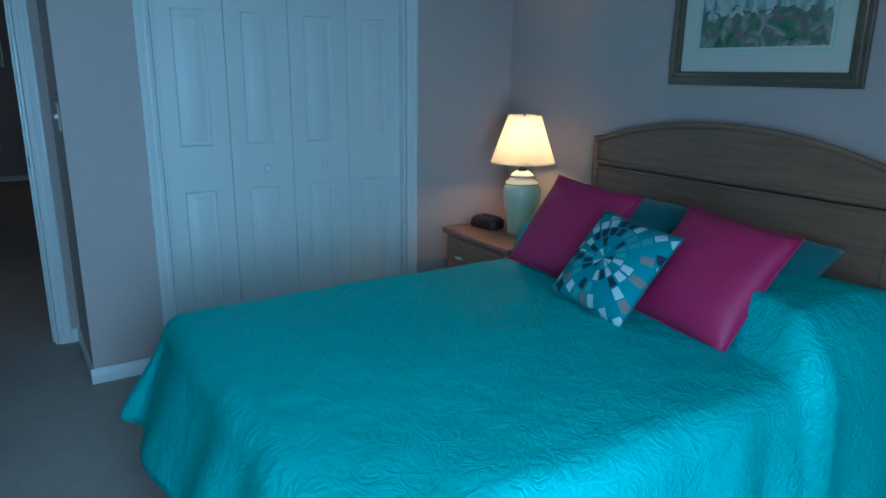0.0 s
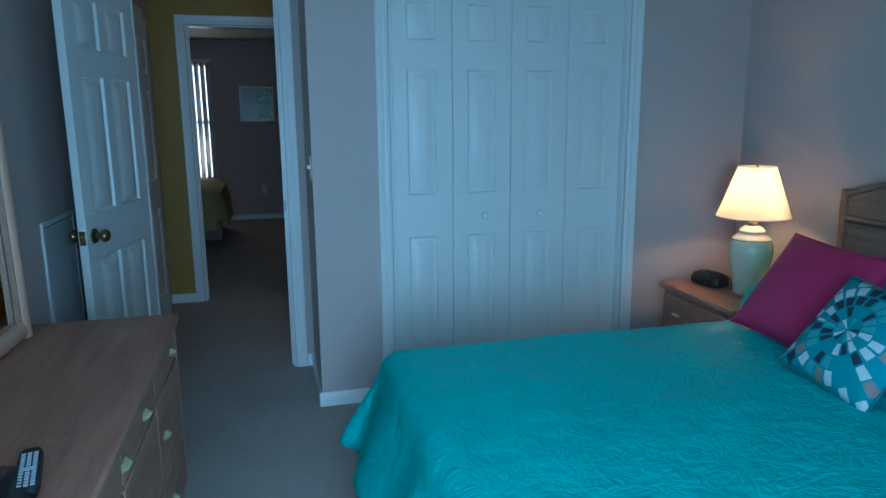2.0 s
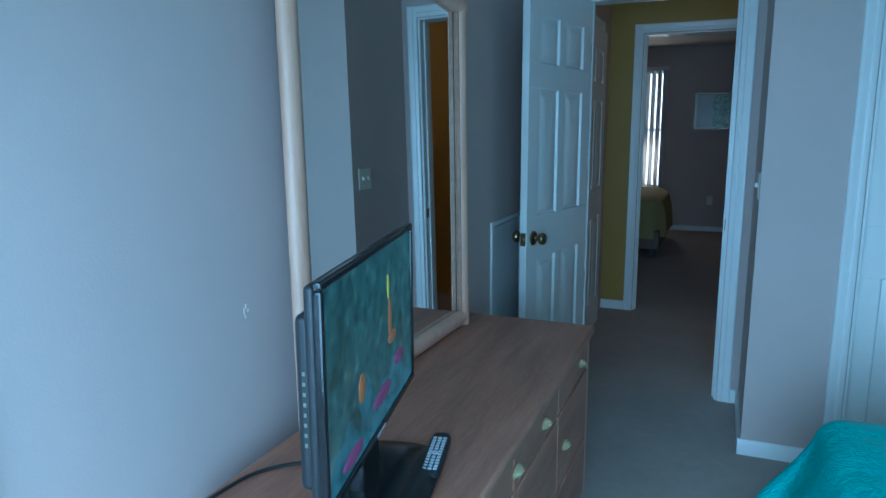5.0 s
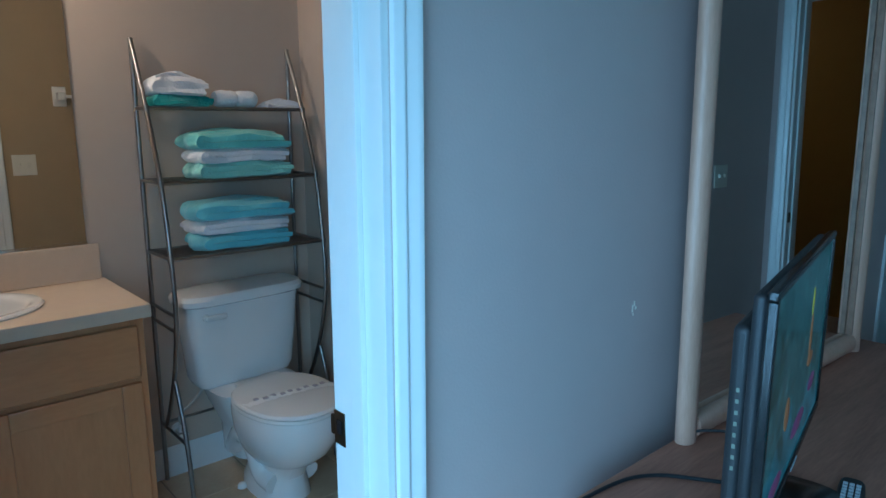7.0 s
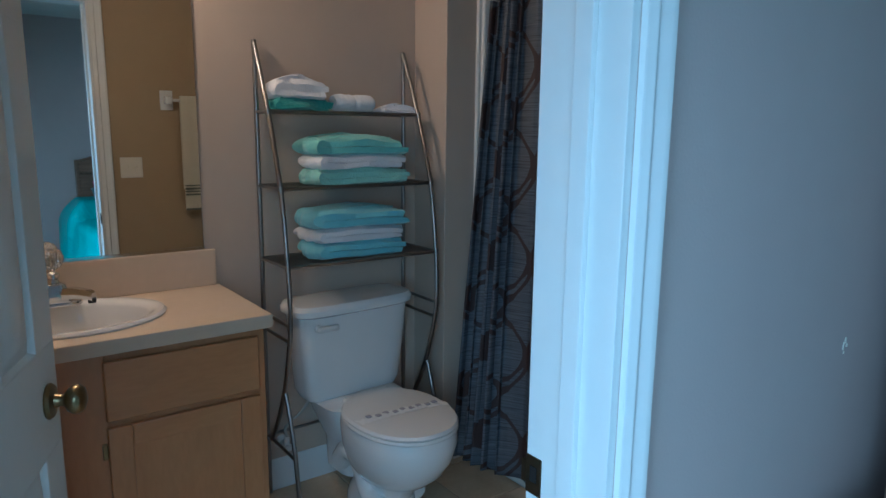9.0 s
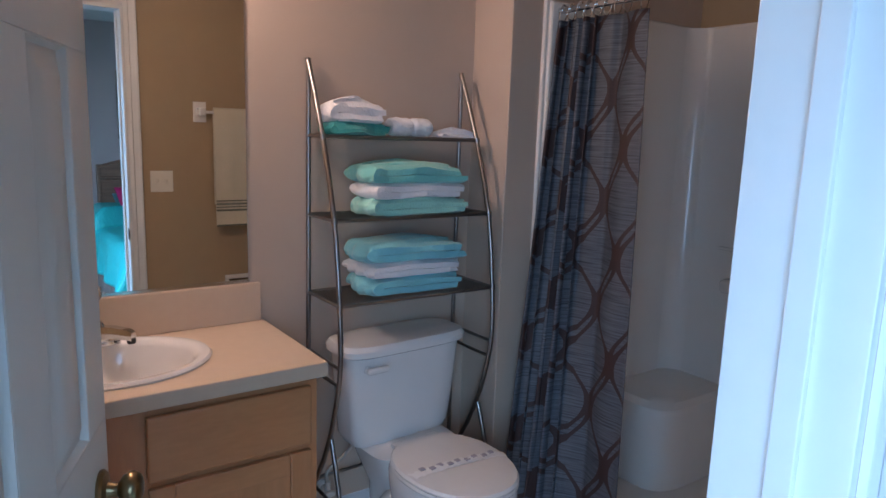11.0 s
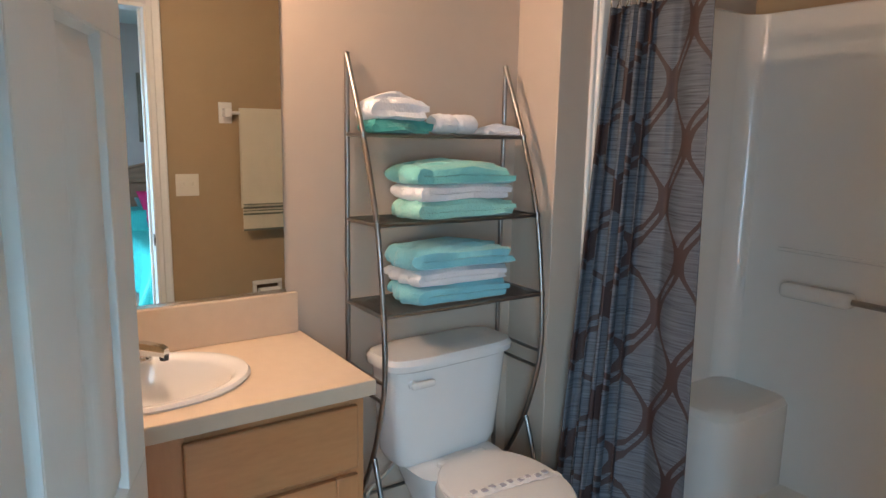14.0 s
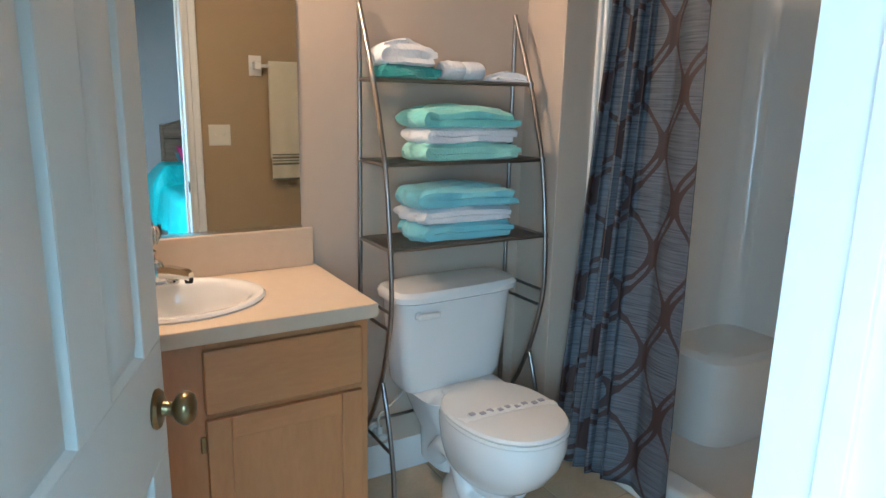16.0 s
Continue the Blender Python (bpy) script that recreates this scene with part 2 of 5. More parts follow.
def quilt_material():
    g = Graph("turquoise quilted coverlet")
    p = g.coord.outputs["Object"]
    warp = g.noise(p, 6.0, 2.0, 0.0)
    n = g.noise(p, 8.5, 1.5, 2.6)
    lines = g.math("SINE", g.math("MULTIPLY", g.math("ADD", n, g.math("MULTIPLY", warp, 0.3)), 30.0))
    relief = g.math("ADD", g.math("MULTIPLY", lines, 0.15), g.math("ADD", g.math("MULTIPLY", g.noise(p, 42.0, 4.0, 0.6), 0.9), g.math("MULTIPLY", g.noise(p, 11.0, 3.0), 2.4)))
    g.bump(relief, 0.5, 0.010)
    colour = g.mix(g.noise(p, 3.0, 5.0), (0.004, 0.50, 0.48), (0.006, 0.62, 0.59))
    colour = g.mix(g.math("MULTIPLY", g.noise(p, 500.0, 2.0), 0.35), colour, (0.003, 0.40, 0.39))
    g.bsdf.inputs["Specular IOR Level"].default_value = 0.45
    return g.done(colour, 0.42)


def medallion_material():
    """Rings of coloured wedges round the middle of a cushion."""
    g = Graph("teal medallion print cotton")
    x, y, z = g.split(g.coord.outputs["Object"])
    r = g.math("SQRT", g.math("ADD", g.math("MULTIPLY", x, x), g.math("MULTIPLY", y, y)))
    turn = g.math("ADD", g.math("DIVIDE", g.math("ARCTAN2", y, x), 2 * math.pi), 0.5)
    rings = g.math("DIVIDE", r, 0.044)
    ring = g.math("FLOOR", rings)
    count = g.math("ADD", 14.0, g.math("MULTIPLY", ring, 4.0))
    wedge_at = g.math("ADD", g.math("MULTIPLY", turn, count), g.math("MULTIPLY", ring, 0.37))
    wedge = g.math("FLOOR", wedge_at)
    cell = g.t.nodes.new("ShaderNodeTexWhiteNoise")
    cell.noise_dimensions = "2D"
    g.put(cell.inputs["Vector"], g.join(ring, wedge))
    side = g.math("FRACT", wedge_at)
    along = g.math("FRACT", rings)
    inside = g.math("MULTIPLY", g.math("GREATER_THAN", side, 0.26), g.math("GREATER_THAN", along, 0.14))
    teal = (0.02, 0.29, 0.33)
    tint = g.ramp(cell.outputs["Value"], [(0.0, (0.60, 0.68, 0.68)), (0.20, teal), (0.50, (0.02, 0.04, 0.07)), (0.66, (0.30, 0.24, 0.22)), (0.78, (0.08, 0.38, 0.40))], True)
    colour = g.mix(inside, teal, tint)
    g.bump(g.noise(g.coord.outputs["Object"], 300.0), 0.2)
    return g.done(colour, 0.75)


def curtain_material():
    """Double ogee lines over a slubbed slate ground."""
    g = Graph("slate curtain cloth with brown ogee lines")
    u, v, w = g.split(g.coord.outputs["UV"])
    P, L = 0.102, 0.365
    angle = g.math("MULTIPLY", v, 2 * math.pi / L)
    wave, slope = g.math("COSINE", angle), g.math("SINE", angle)
    s = g.math("MULTIPLY", wave, 0.46 * P)
    half = g.math("ADD", 0.0082, g.math("MULTIPLY", g.math("POWER", g.math("ABSOLUTE", wave), 5.0), 0.009))
    marks = []
    for d, side in ((g.math("SUBTRACT", u, s), -0.017), (g.math("ADD", g.math("SUBTRACT", u, P), s), 0.017)):
        gap = g.math("MAXIMUM", g.math("MULTIPLY", slope, side), 0.0)
        off = g.math("ABSOLUTE", g.math("SUBTRACT", g.math("PINGPONG", d, P), gap))
        marks.append(g.math("LESS_THAN", off, half))
    line = g.math("MAXIMUM", marks[0], marks[1])
    slub = g.noise(g.join(g.math("MULTIPLY", u, 6.0), g.math("MULTIPLY", v, 170.0)), 1.0, 4.0)
    ground = g.ramp(slub, [(0.30, (0.026, 0.031, 0.039)), (0.43, (0.066, 0.077, 0.093)), (0.70, (0.120, 0.138, 0.162))])
    brown = g.mix(g.noise(g.join(u, v), 300.0), (0.028, 0.012, 0.011), (0.050, 0.024, 0.021))
    g.bump(slub, 0.25, 0.002)
    return g.done(g.mix(line, ground, brown), 0.6)


def screen_material():
    """A lit screen with a loose garden picture."""
    g = Graph("lit television picture")
    p = g.coord.outputs["Object"]
    x, y, z = g.split(p)
    patches = g.noise(p, 13.0, 5.0, 1.4)
    colour = g.ramp(patches, [(0.30, (0.02, 0.11, 0.12)), (0.42, (0.04, 0.21, 0.28)), (0.52, (0.05, 0.29, 0.40)), (0.62, (0.08, 0.35, 0.46)), (0.74, (0.20, 0.33, 0.28))])
    high = g.math("GREATER_THAN", g.math("ADD", z, g.math("MULTIPLY", g.noise(p, 5.0), 0.25)), 0.34)
    colour = g.mix(g.math("MULTIPLY", high, 0.6), colour, g.ramp(g.noise(p, 26.0, 4.0), [(0.35, (0.01, 0.05, 0.03)), (0.6, (0.05, 0.20, 0.17)), (0.75, (0.20, 0.45, 0.50))]))
    g.put(g.bsdf.inputs["Emission Color"], colour)
    g.bsdf.inputs["Emission Strength"].default_value = 0.32
    g.bsdf.inputs["Specular IOR Level"].default_value = 0.4
    return g.done((0.01, 0.01, 0.012), 0.2)


def painting_material():
    g = Graph("cottage garden watercolour")
    p = g.coord.outputs["Object"]
    x, y, z = g.split(p)
    blot = g.noise(p, 16.0, 6.0, 1.2)
    leaf = g.ramp(blot, [(0.28, (0.03, 0.10, 0.05)), (0.42, (0.10, 0.26, 0.15)), (0.50, (0.34, 0.13, 0.17)), (0.54, (0.16, 0.34, 0.20)), (0.66, (0.52, 0.34, 0.40)), (0.72, (0.42, 0.52, 0.40))])
    house = g.ramp(g.noise(g.join(g.math("MULTIPLY", y, 9.0), g.math("MULTIPLY", z, 3.0)), 2.0), [(0.35, (0.16, 0.26, 0.28)), (0.5, (0.62, 0.66, 0.62)), (0.7, (0.30, 0.42, 0.30))])
    up = g.math("GREATER_THAN", g.math("ADD", z, g.math("MULTIPLY", blot, 0.16)), 1.69)
    return g.done(g.mix(up, leaf, house), 0.35)


def foliage_print_material():
    # plain pale colour up to x = 0.80, mottled leafy green beyond it
    g = Graph("pale face with a leafy green right part")
    p = g.coord.outputs["Object"]
    x, y, z = g.split(p)
    leaves = g.ramp(g.noise(p, 26.0, 6.0, 1.0), [(0.35, (0.04, 0.12, 0.03)), (0.55, (0.22, 0.42, 0.16)), (0.72, (0.65, 0.78, 0.60))])
    return g.done(g.mix(g.math("GREATER_THAN", x, 0.80), (0.33, 0.33, 0.29), leaves), 0.25)


def shade_material():
    g = Graph("lit ivory lamp shade")
    g.bump(g.noise(g.coord.outputs["Object"], 300.0), 0.1)
    t = g.t
    out = t.nodes["Material Output"]
    thin = t.nodes.new("ShaderNodeBsdfTranslucent")
    thin.inputs["Color"].default_value = (0.90, 0.78, 0.58, 1)
    both = t.nodes.new("ShaderNodeMixShader")
    both.inputs["Fac"].default_value = 0.6
    t.links.new(g.bsdf.outputs["BSDF"], both.inputs[1])
    t.links.new(thin.outputs["BSDF"], both.inputs[2])
    t.links.new(both.outputs["Shader"], out.inputs["Surface"])
    return g.done((0.82, 0.74, 0.60, 1), 0.8)


def glow_material(name, colour, strength):
    g = Graph(name)
    g.put(g.bsdf.inputs["Emission Color"], (*colour, 1))
    g.bsdf.inputs["Emission Strength"].default_value = strength
    return g.done((*colour, 1), 0.6)


QUILT, MEDALLION, CURTAIN, SCREEN = quilt_material(), medallion_material(), curtain_material(), screen_material()
PAINTING, FOLIAGE, SHADE = painting_material(), foliage_print_material(), shade_material()
DAY = glow_material("bright hazy daylight", (0.86, 0.95, 1.0), 3.0)
ORANGEGLOW = glow_material("lit orange of the screen", (0.30, 0.14, 0.06), 0.30)
PLUMGLOW = glow_material("lit plum of the screen", (0.16, 0.05, 0.13), 0.35)
YELLOWGLOW = glow_material("lit yellow of the screen", (0.40, 0.42, 0.05), 0.4)
BULB = glow_material("warm frosted bulb glass", (1.0, 0.78, 0.52), 4.0)

# ---- shapes ----


def box(lo, hi, bev=0.003, seg=2):
    bm = bmesh.new()
    c = [(lo[i] + hi[i]) / 2 for i in range(3)]
    d = [hi[i] - lo[i] for i in range(3)]
    bmesh.ops.create_cube(bm, size=1.0, matrix=Matrix.Translation(c) @ Matrix.Diagonal((*d, 1)))
    if bev:
        bmesh.ops.bevel(bm, geom=bm.edges[:], offset=min(bev, min(d) * 0.45), segments=seg, affect="EDGES", profile=0.5)
    for f in bm.faces:
        f.smooth = max(abs(q) for q in f.normal) < 0.999
    return bm


def merge(*pieces):
    out = bmesh.new()
    for piece in pieces:
        me = bpy.data.meshes.new("scrap")
        piece.to_mesh(me)
        piece.free()
        out.from_mesh(me)
        bpy.data.meshes.remove(me)
    return out


def moved(bm, m):
    bm.transform(m)
    return bm


def skin(rings, closed=True, caps=True):
    """Faces between rings of points; rings are closed loops."""
    bm = bmesh.new()
    rows = [[bm.verts.new(p) for p in ring] for ring in rings]
    n = len(rows[0])
    for a, b in zip(rows, rows[1:]):
        for i in range(n if closed else n - 1):
            j = (i + 1) % n
            bm.faces.new((a[i], a[j], b[j], b[i]))
    if caps and closed:
        bm.faces.new(rows[0][::-1])
        bm.faces.new(rows[-1])
    bmesh.ops.recalc_face_normals(bm, faces=bm.faces[:])
    for f in bm.faces:
        f.smooth = True
    return bm


def lathe(profile, n=24):
    """A turned shape: (radius, height) pairs from the foot up."""
    return skin([[(max(r, 1e-4) * math.cos(2 * math.pi * i / n), max(r, 1e-4) * math.sin(2 * math.pi * i / n), z) for i in range(n)] for r, z in profile])


def tube(points, r, n=10, smooth=1):
    """A round bar along a line of points; smooth: how often corners are cut."""
    pts = [Vector(p) for p in points]
    for _ in range(smooth if len(pts) > 2 else 0):
        cut = [pts[0]]
        for a, b in zip(pts, pts[1:]):
            cut += [a.lerp(b, 0.25), a.lerp(b, 0.75)]
        pts = cut + [pts[-1]]
    rings, side = [], None
    for i, p in enumerate(pts):
        way = (pts[min(i + 1, len(pts) - 1)] - pts[max(i - 1, 0)]).normalized()
        if side is None:
            side = way.orthogonal().normalized()
        side = (side - way * side.dot(way)).normalized()
        up = way.cross(side)
        rings.append([p + r * (math.cos(2 * math.pi * k / n) * side + math.sin(2 * math.pi * k / n) * up) for k in range(n)])
    return skin(rings)


def oval(cx, cy, ax, ay, z, n=32, power=2.0, front=None):
    """A ring of points; power over 2 squares it; front: its own half length on the +x side."""
    ring = []
    for i in range(n):
        a = 2 * math.pi * i / n
        c, s = math.cos(a), math.sin(a)
        x, y = math.copysign(abs(c) ** (2 / power), c), math.copysign(abs(s) ** (2 / power), s)
        ring.append((cx + x * (front if front and c > 0 else ax), cy + y * ay, z))
    return ring


def finish(name, bm, mat, smooth=True):
    me = bpy.data.meshes.new(name)
    if smooth:
        for e in bm.edges:
            if len(e.link_faces) == 2 and e.calc_face_angle(0) > radians(38):
                e.smooth = False
    bm.to_mesh(me)
    bm.free()
    me.materials.append(mat)
    return me


def part(name, bm, mat, parent, label="", m=None):
    """One mesh under a thing or a part, in that parent's own space."""
    ob = new(name, finish(name, bm, mat))
    ob.parent = parent
    if m is not None:
        ob.matrix_basis = m
    return tagged(ob, label)


def thing(name, m, label, category, group=""):
    ob = new(name)
    ob.empty_display_size = 0.1
    ob.matrix_basis = m
    return tagged(ob, label, category, group)


def lone(name, bm, mat, label, category, group="", m=None):
    ob = new(name, finish(name, bm, mat))
    if m is not None:
        ob.matrix_basis = m
    return tagged(ob, label, category, group)


def setting(name, bm, mat, label="", category=""):
    return tagged(new(name, finish(name, bm, mat)), label, category, kind="structure")


def wall(x0, x1, y0, y1, z1, openings=(), along="x"):
    """A wall's boxes round its openings: (from, to, sill, head)."""
    a0, a1 = (x0, x1) if along == "x" else (y0, y1)
    bits, at = [], a0

    def bit(b0, b1, c0, c1):
        if b1 - b0 > 1e-4 and c1 - c0 > 1e-4:
            bits.append(box((b0, y0, c0), (b1, y1, c1), 0) if along == "x" else box((x0, b0, c0), (x1, b1, c1), 0))

    for o0, o1, sill, head in sorted(openings):
        bit(at, o0, 0, z1)
        bit(o0, o1, 0, sill)
        bit(o0, o1, head, z1)
        at = o1
    bit(at, a1, 0, z1)
    return merge(*bits)


def moulding(length, width=0.062, depth=0.017):
    """A casing board along z from 0, its inner edge at x = 0, standing out to -y."""
    profile = [(0, 0), (0, -0.009), (0.004, -0.011), (0.012, -0.011), (0.016, -0.0135), (0.022, -0.0135), (0.026, -0.011), (0.034, -0.0125), (0.046, -0.016), (0.052, -depth), (0.058, -depth), (width, -0.013), (width, 0)]
    return skin([[(x, y, z) for x, y in profile] for z in (0, length)])


def casing(prefix, a, b, head, place, sides="lrt", width=0.062):
    """The trim round an opening from a to b, each board a part of one object."""
    holder = tagged(new(prefix), "white painted moulded door casing", "door frame", kind="structure")
    holder.matrix_basis = place
    if "r" in sides:
        part("side_board", moved(moulding(head + 0.004 + width), Matrix.Translation((b + 0.004, 0, 0)) @ Matrix.Diagonal((width / 0.062, 1, 1, 1))), WHITE, holder)
    if "l" in sides:
        part("side_board", moved(moulding(head + 0.004 + width), Matrix.Translation((a - 0.004, 0, 0)) @ Matrix.Diagonal((-width / 0.062, 1, 1, 1))), WHITE, holder)
    if "t" in sides:
        bm = moved(moulding(b - a + 0.008), pose(a - 0.004, 0, head + 0.004) @ Matrix(((0, 0, 1, 0), (0, 1, 0, 0), (width / 0.062, 0, 0, 0), (0, 0, 0, 1))))
        part("head_board", bm, WHITE, holder)
    return holder


def jamb(prefix, a, b, head, depth, place, stop=0.5):
    """The lining of an opening with its stop; y from 0 (near face) to depth."""
    holder = tagged(new(prefix), "white painted door jamb lining the opening", "door frame", kind="structure")
    holder.matrix_basis = place
    t = 0.004
    for lo, hi in (((a - t, 0, 0), (a + 0.012, depth, head)), ((b - 0.012, 0, 0), (b + t, depth, head)), ((a + 0.012, 0, head - 0.012), (b - 0.012, depth, head + t))):
        part("jamb_board", box(lo, hi, 0.002), WHITE, holder)
    s = stop * depth
    for lo, hi in (((a + 0.012, s, 0), (a + 0.022, s + 0.03, head - 0.012)), ((b - 0.022, s, 0), (b - 0.012, s + 0.03, head - 0.012))):
        part("door_stop", box(lo, hi, 0.002), WHITE, holder)
    return holder


def knob(parent, m, mat=BRASS):
    """A round door knob with its rose, out along +z."""
    k = part("knob", lathe([(0.0, 0.0), (0.033, 0.0), (0.034, 0.004), (0.030, 0.009), (0.014, 0.012), (0.011, 0.022), (0.012, 0.028), (0.022, 0.034), (0.028, 0.044), (0.028, 0.052), (0.022, 0.061), (0.010, 0.065), (0.0, 0.066)], 28), mat, parent, "round antique brass knob with rose", m)
    return k


def panel(w, h, d=0.0125, arch=0.0):
    """A raised door panel: a bevelled field in the xz plane, standing out to -y from 0."""
    rings = []
    for inset, out in ((0.0, 0.002), (0.0, -0.0125), (0.002, -0.0120), (0.007, -0.0006), (0.011, -0.0006), (0.036, -d + 0.0015), (0.039, -d), (min(w, h) * 0.42, -d)):
        x0, x1, z0, z1 = inset, w - inset, inset, h - inset
        n = 8
        ring = [(x0, out, z0), (x1, out, z0)]
        for i in range(n + 1):
            x = x1 + (x0 - x1) * i / n
            s = (x - x0) / (x1 - x0)
            ring.append((x, out, z1 + arch * (s * s * (3 - 2 * s))))
        rings.append(ring)
    return skin(rings)


def panelled_leaf(parent, w, h, t, columns, rows, stile, mat, arch=0.0):
    """A moulded door leaf from x = 0 to w and z = 0 to h, its faces at y = -t/2 and t/2; columns: panel spans, rows: (z0, z1)."""
    cuts_x = sorted({0, w, *[c for s in columns for c in s]})
    cuts_z = sorted({0, h, *[c for s in rows for c in s]})
    pieces = [box((0.001, -t / 2 + 0.013, 0.001), (w - 0.001, t / 2 - 0.013, h - 0.001), 0)]
    spans_z = [(a, b) for a, b in zip(cuts_z, cuts_z[1:]) if (a, b) not in rows]
    for a, b in spans_z:
        pieces.append(box((0, -t / 2, a), (w, t / 2, b), 0.0015, 1))
    for a, b in rows:
        for c, d in zip(cuts_x, cuts_x[1:]):
            if (c, d) not in columns:
                pieces.append(box((c, -t / 2 + 0.0002, a - 0.001), (d, t / 2 - 0.0002, b + 0.001), 0.0015, 1))
    leaf = part("leaf", merge(*pieces), mat, parent)
    for a, b in rows:
        for c, d in columns:
            part("panel", moved(panel(d - c, b - a), pose(c, -t / 2 + 0.013, a)), mat, leaf)
            part("panel", moved(panel(d - c, b - a), pose(d, t / 2 - 0.013, a, 0, 0, 180)), mat, leaf)
    return leaf


def cushion(w, h, t, n=22, sag=0.0, pinch=0.05, seed=1):
    """A stuffed cushion in the xy plane with drawn-in edges and pulled-out corners."""
    bm = bmesh.new()

    def place(i, j, side):
        u, v = 2 * i / n - 1, 2 * j / n - 1
        x = w / 2 * u * (1 - pinch * (1 - v * v))
        y = h / 2 * v * (1 - pinch * (1 - u * u))
        z = side * t / 2 * (max(0.0, 1 - abs(u) ** 2.6) * max(0.0, 1 - abs(v) ** 2.6)) ** 0.55
        k = noise.noise((x * 5 + seed, y * 5, side)) * 0.016 + noise.noise((x * 14 + seed, y * 14, side * 3)) * 0.005
        return (x, y, z + k * (1 - max(abs(u), abs(v)) ** 4) + sag * v)

    top = [[bm.verts.new(place(i, j, 1)) for j in range(n + 1)] for i in range(n + 1)]
    low = [[top[i][j] if i in (0, n) or j in (0, n) else bm.verts.new(place(i, j, -1)) for j in range(n + 1)] for i in range(n + 1)]
    for i in range(n):
        for j in range(n):
            bm.faces.new((top[i][j], top[i + 1][j], top[i + 1][j + 1], top[i][j + 1]))
            bm.faces.new((low[i][j], low[i][j + 1], low[i + 1][j + 1], low[i + 1][j]))
    for f in bm.faces:
        f.smooth = True
    return bm


def piping(w, h, r=0.0035, pinch=0.05, n=14):
    """A corded seam round the edge of a cushion of that size."""
    pts = []
    for k in range(4 * n + 1):
        s, q = divmod(k, n)
        a = 2 * q / n - 1
        u, v = ((a, -1), (1, a), (-a, 1), (-1, -a))[s % 4]
        pts.append((w / 2 * u * (1 - pinch * (1 - v * v)), h / 2 * v * (1 - pinch * (1 - u * u)), 0))
    return tube(pts, r, 6, 0)


def towel(w, d, h, seed=0, layers=3):
    """A towel folded over itself: the fold at y = 0, the loose ends towards +y, lying from z = 0 to h."""
    pitch = h / layers
    rings = []
    mid = []
    steps = 10
    for k in range(layers):
        z = pitch * (k + 0.5)
        ys = [w - 0.012 * ((k * 7 + seed) % 3), pitch * 0.5] if k % 2 == 0 else [pitch * 0.5, w - 0.012 * ((k * 5 + seed) % 3)]
        span = [(ys[0] + (ys[1] - ys[0]) * i / 8, z) for i in range(9)]
        if k:
            c = (mid[-1][0], (mid[-1][1] + z) / 2)
            way = -1 if mid[-1][0] < w / 2 else 1
            for i in range(1, steps):
                a = math.pi * i / steps
                mid.append((c[0] + way * math.sin(a) * pitch * 0.55, c[1] - math.cos(a) * pitch * 0.5))
        mid += span
    half = pitch * 0.46
    left, right = [], []
    for i, (y, z) in enumerate(mid):
        a, b = mid[max(i - 1, 0)], mid[min(i + 1, len(mid) - 1)]
        dy, dz = b[0] - a[0], b[1] - a[1]
        q = math.hypot(dy, dz) or 1
        left.append((y - dz / q * half, z + dy / q * half))
        right.append((y + dz / q * half, z - dy / q * half))
    loop = left + right[::-1]
    m = 14
    for k in range(m + 1):
        e = 2 * k / m - 1
        shrink = 1 - 0.28 * abs(e) ** 7
        ring = []
        for y, z in loop:
            wob = noise.noise((y * 8 + seed, k * 0.5, z * 12 + seed)) * 0.017 + noise.noise((y * 26 + seed, k * 1.1, z * 20)) * 0.006
            crown = 0.018 * (z / h) * (1 - (2 * y / w - 1) ** 2) * (1 - e * e)
            ring.append((d * k / m + wob, y + wob + 0.01 * e * e, max(0.0, h / 2 + (z - h / 2) * shrink + wob * 0.6 + crown - 0.022 * max(0.0, y / w - 0.55) * (z / h))))
        rings.append(ring)
    bm = skin(rings, caps=False)
    bm.verts.ensure_lookup_table()
    n, h2 = len(loop), len(left)
    for base in (0, m * n):
        for i in range(h2 - 1):
            q = (bm.verts[base + i], bm.verts[base + i + 1], bm.verts[base + n - 2 - i], bm.verts[base + n - 1 - i])
            bm.faces.new(q if base else q[::-1])
    bmesh.ops.recalc_face_normals(bm, faces=bm.faces[:])
    return bm

# ---- the large structure ----
H = 2.44
setting("ground", box((-60, -60, -0.40), (60, 60, -0.20), 0), GREENERY, "mown grass outside the house", "ground")
setting("floor_bedroom", box((-0.06, -0.82, -0.15), (3.54, 5.42, 0.0), 0), CARPET, "grey beige cut pile carpet, faintly trodden", "floor")
setting("floor_far_room", box((-2.32, 5.42, -0.15), (2.52, 9.92, 0.0), 0), CARPET, "grey beige cut pile carpet in the far bedroom", "floor")
setting("wall_west", wall(-0.06, 0, -0.82, 3.715, H, [(-0.27, 0.604, 0, 2.06)], "y"), WALL, "taupe painted wall with a scuff mark", "wall")
setting("wall_bath_east", wall(-0.12, -0.06, -0.48, 2.75, H, [(-0.27, 0.604, 0, 2.06)], "y"), TANWALL, "tan painted bathroom wall", "wall")
setting("wall_door", wall(-0.06, 1.112, 3.715, 3.775, H, [(0.278, 1.007, 0, 2.06)]), WALL, "taupe wall round the bedroom doorway", "wall")
setting("wall_hall_south", wall(-0.06, 3.54, 3.775, 3.835, H, [(0.278, 1.007, 0, 2.06)]), YELLOW, "mustard painted hall wall", "wall")
setting("wall_closet_side", box((1.112, 3.228, 0), (1.20, 3.775, H), 0), WALL, "taupe wall beside the closet", "wall")
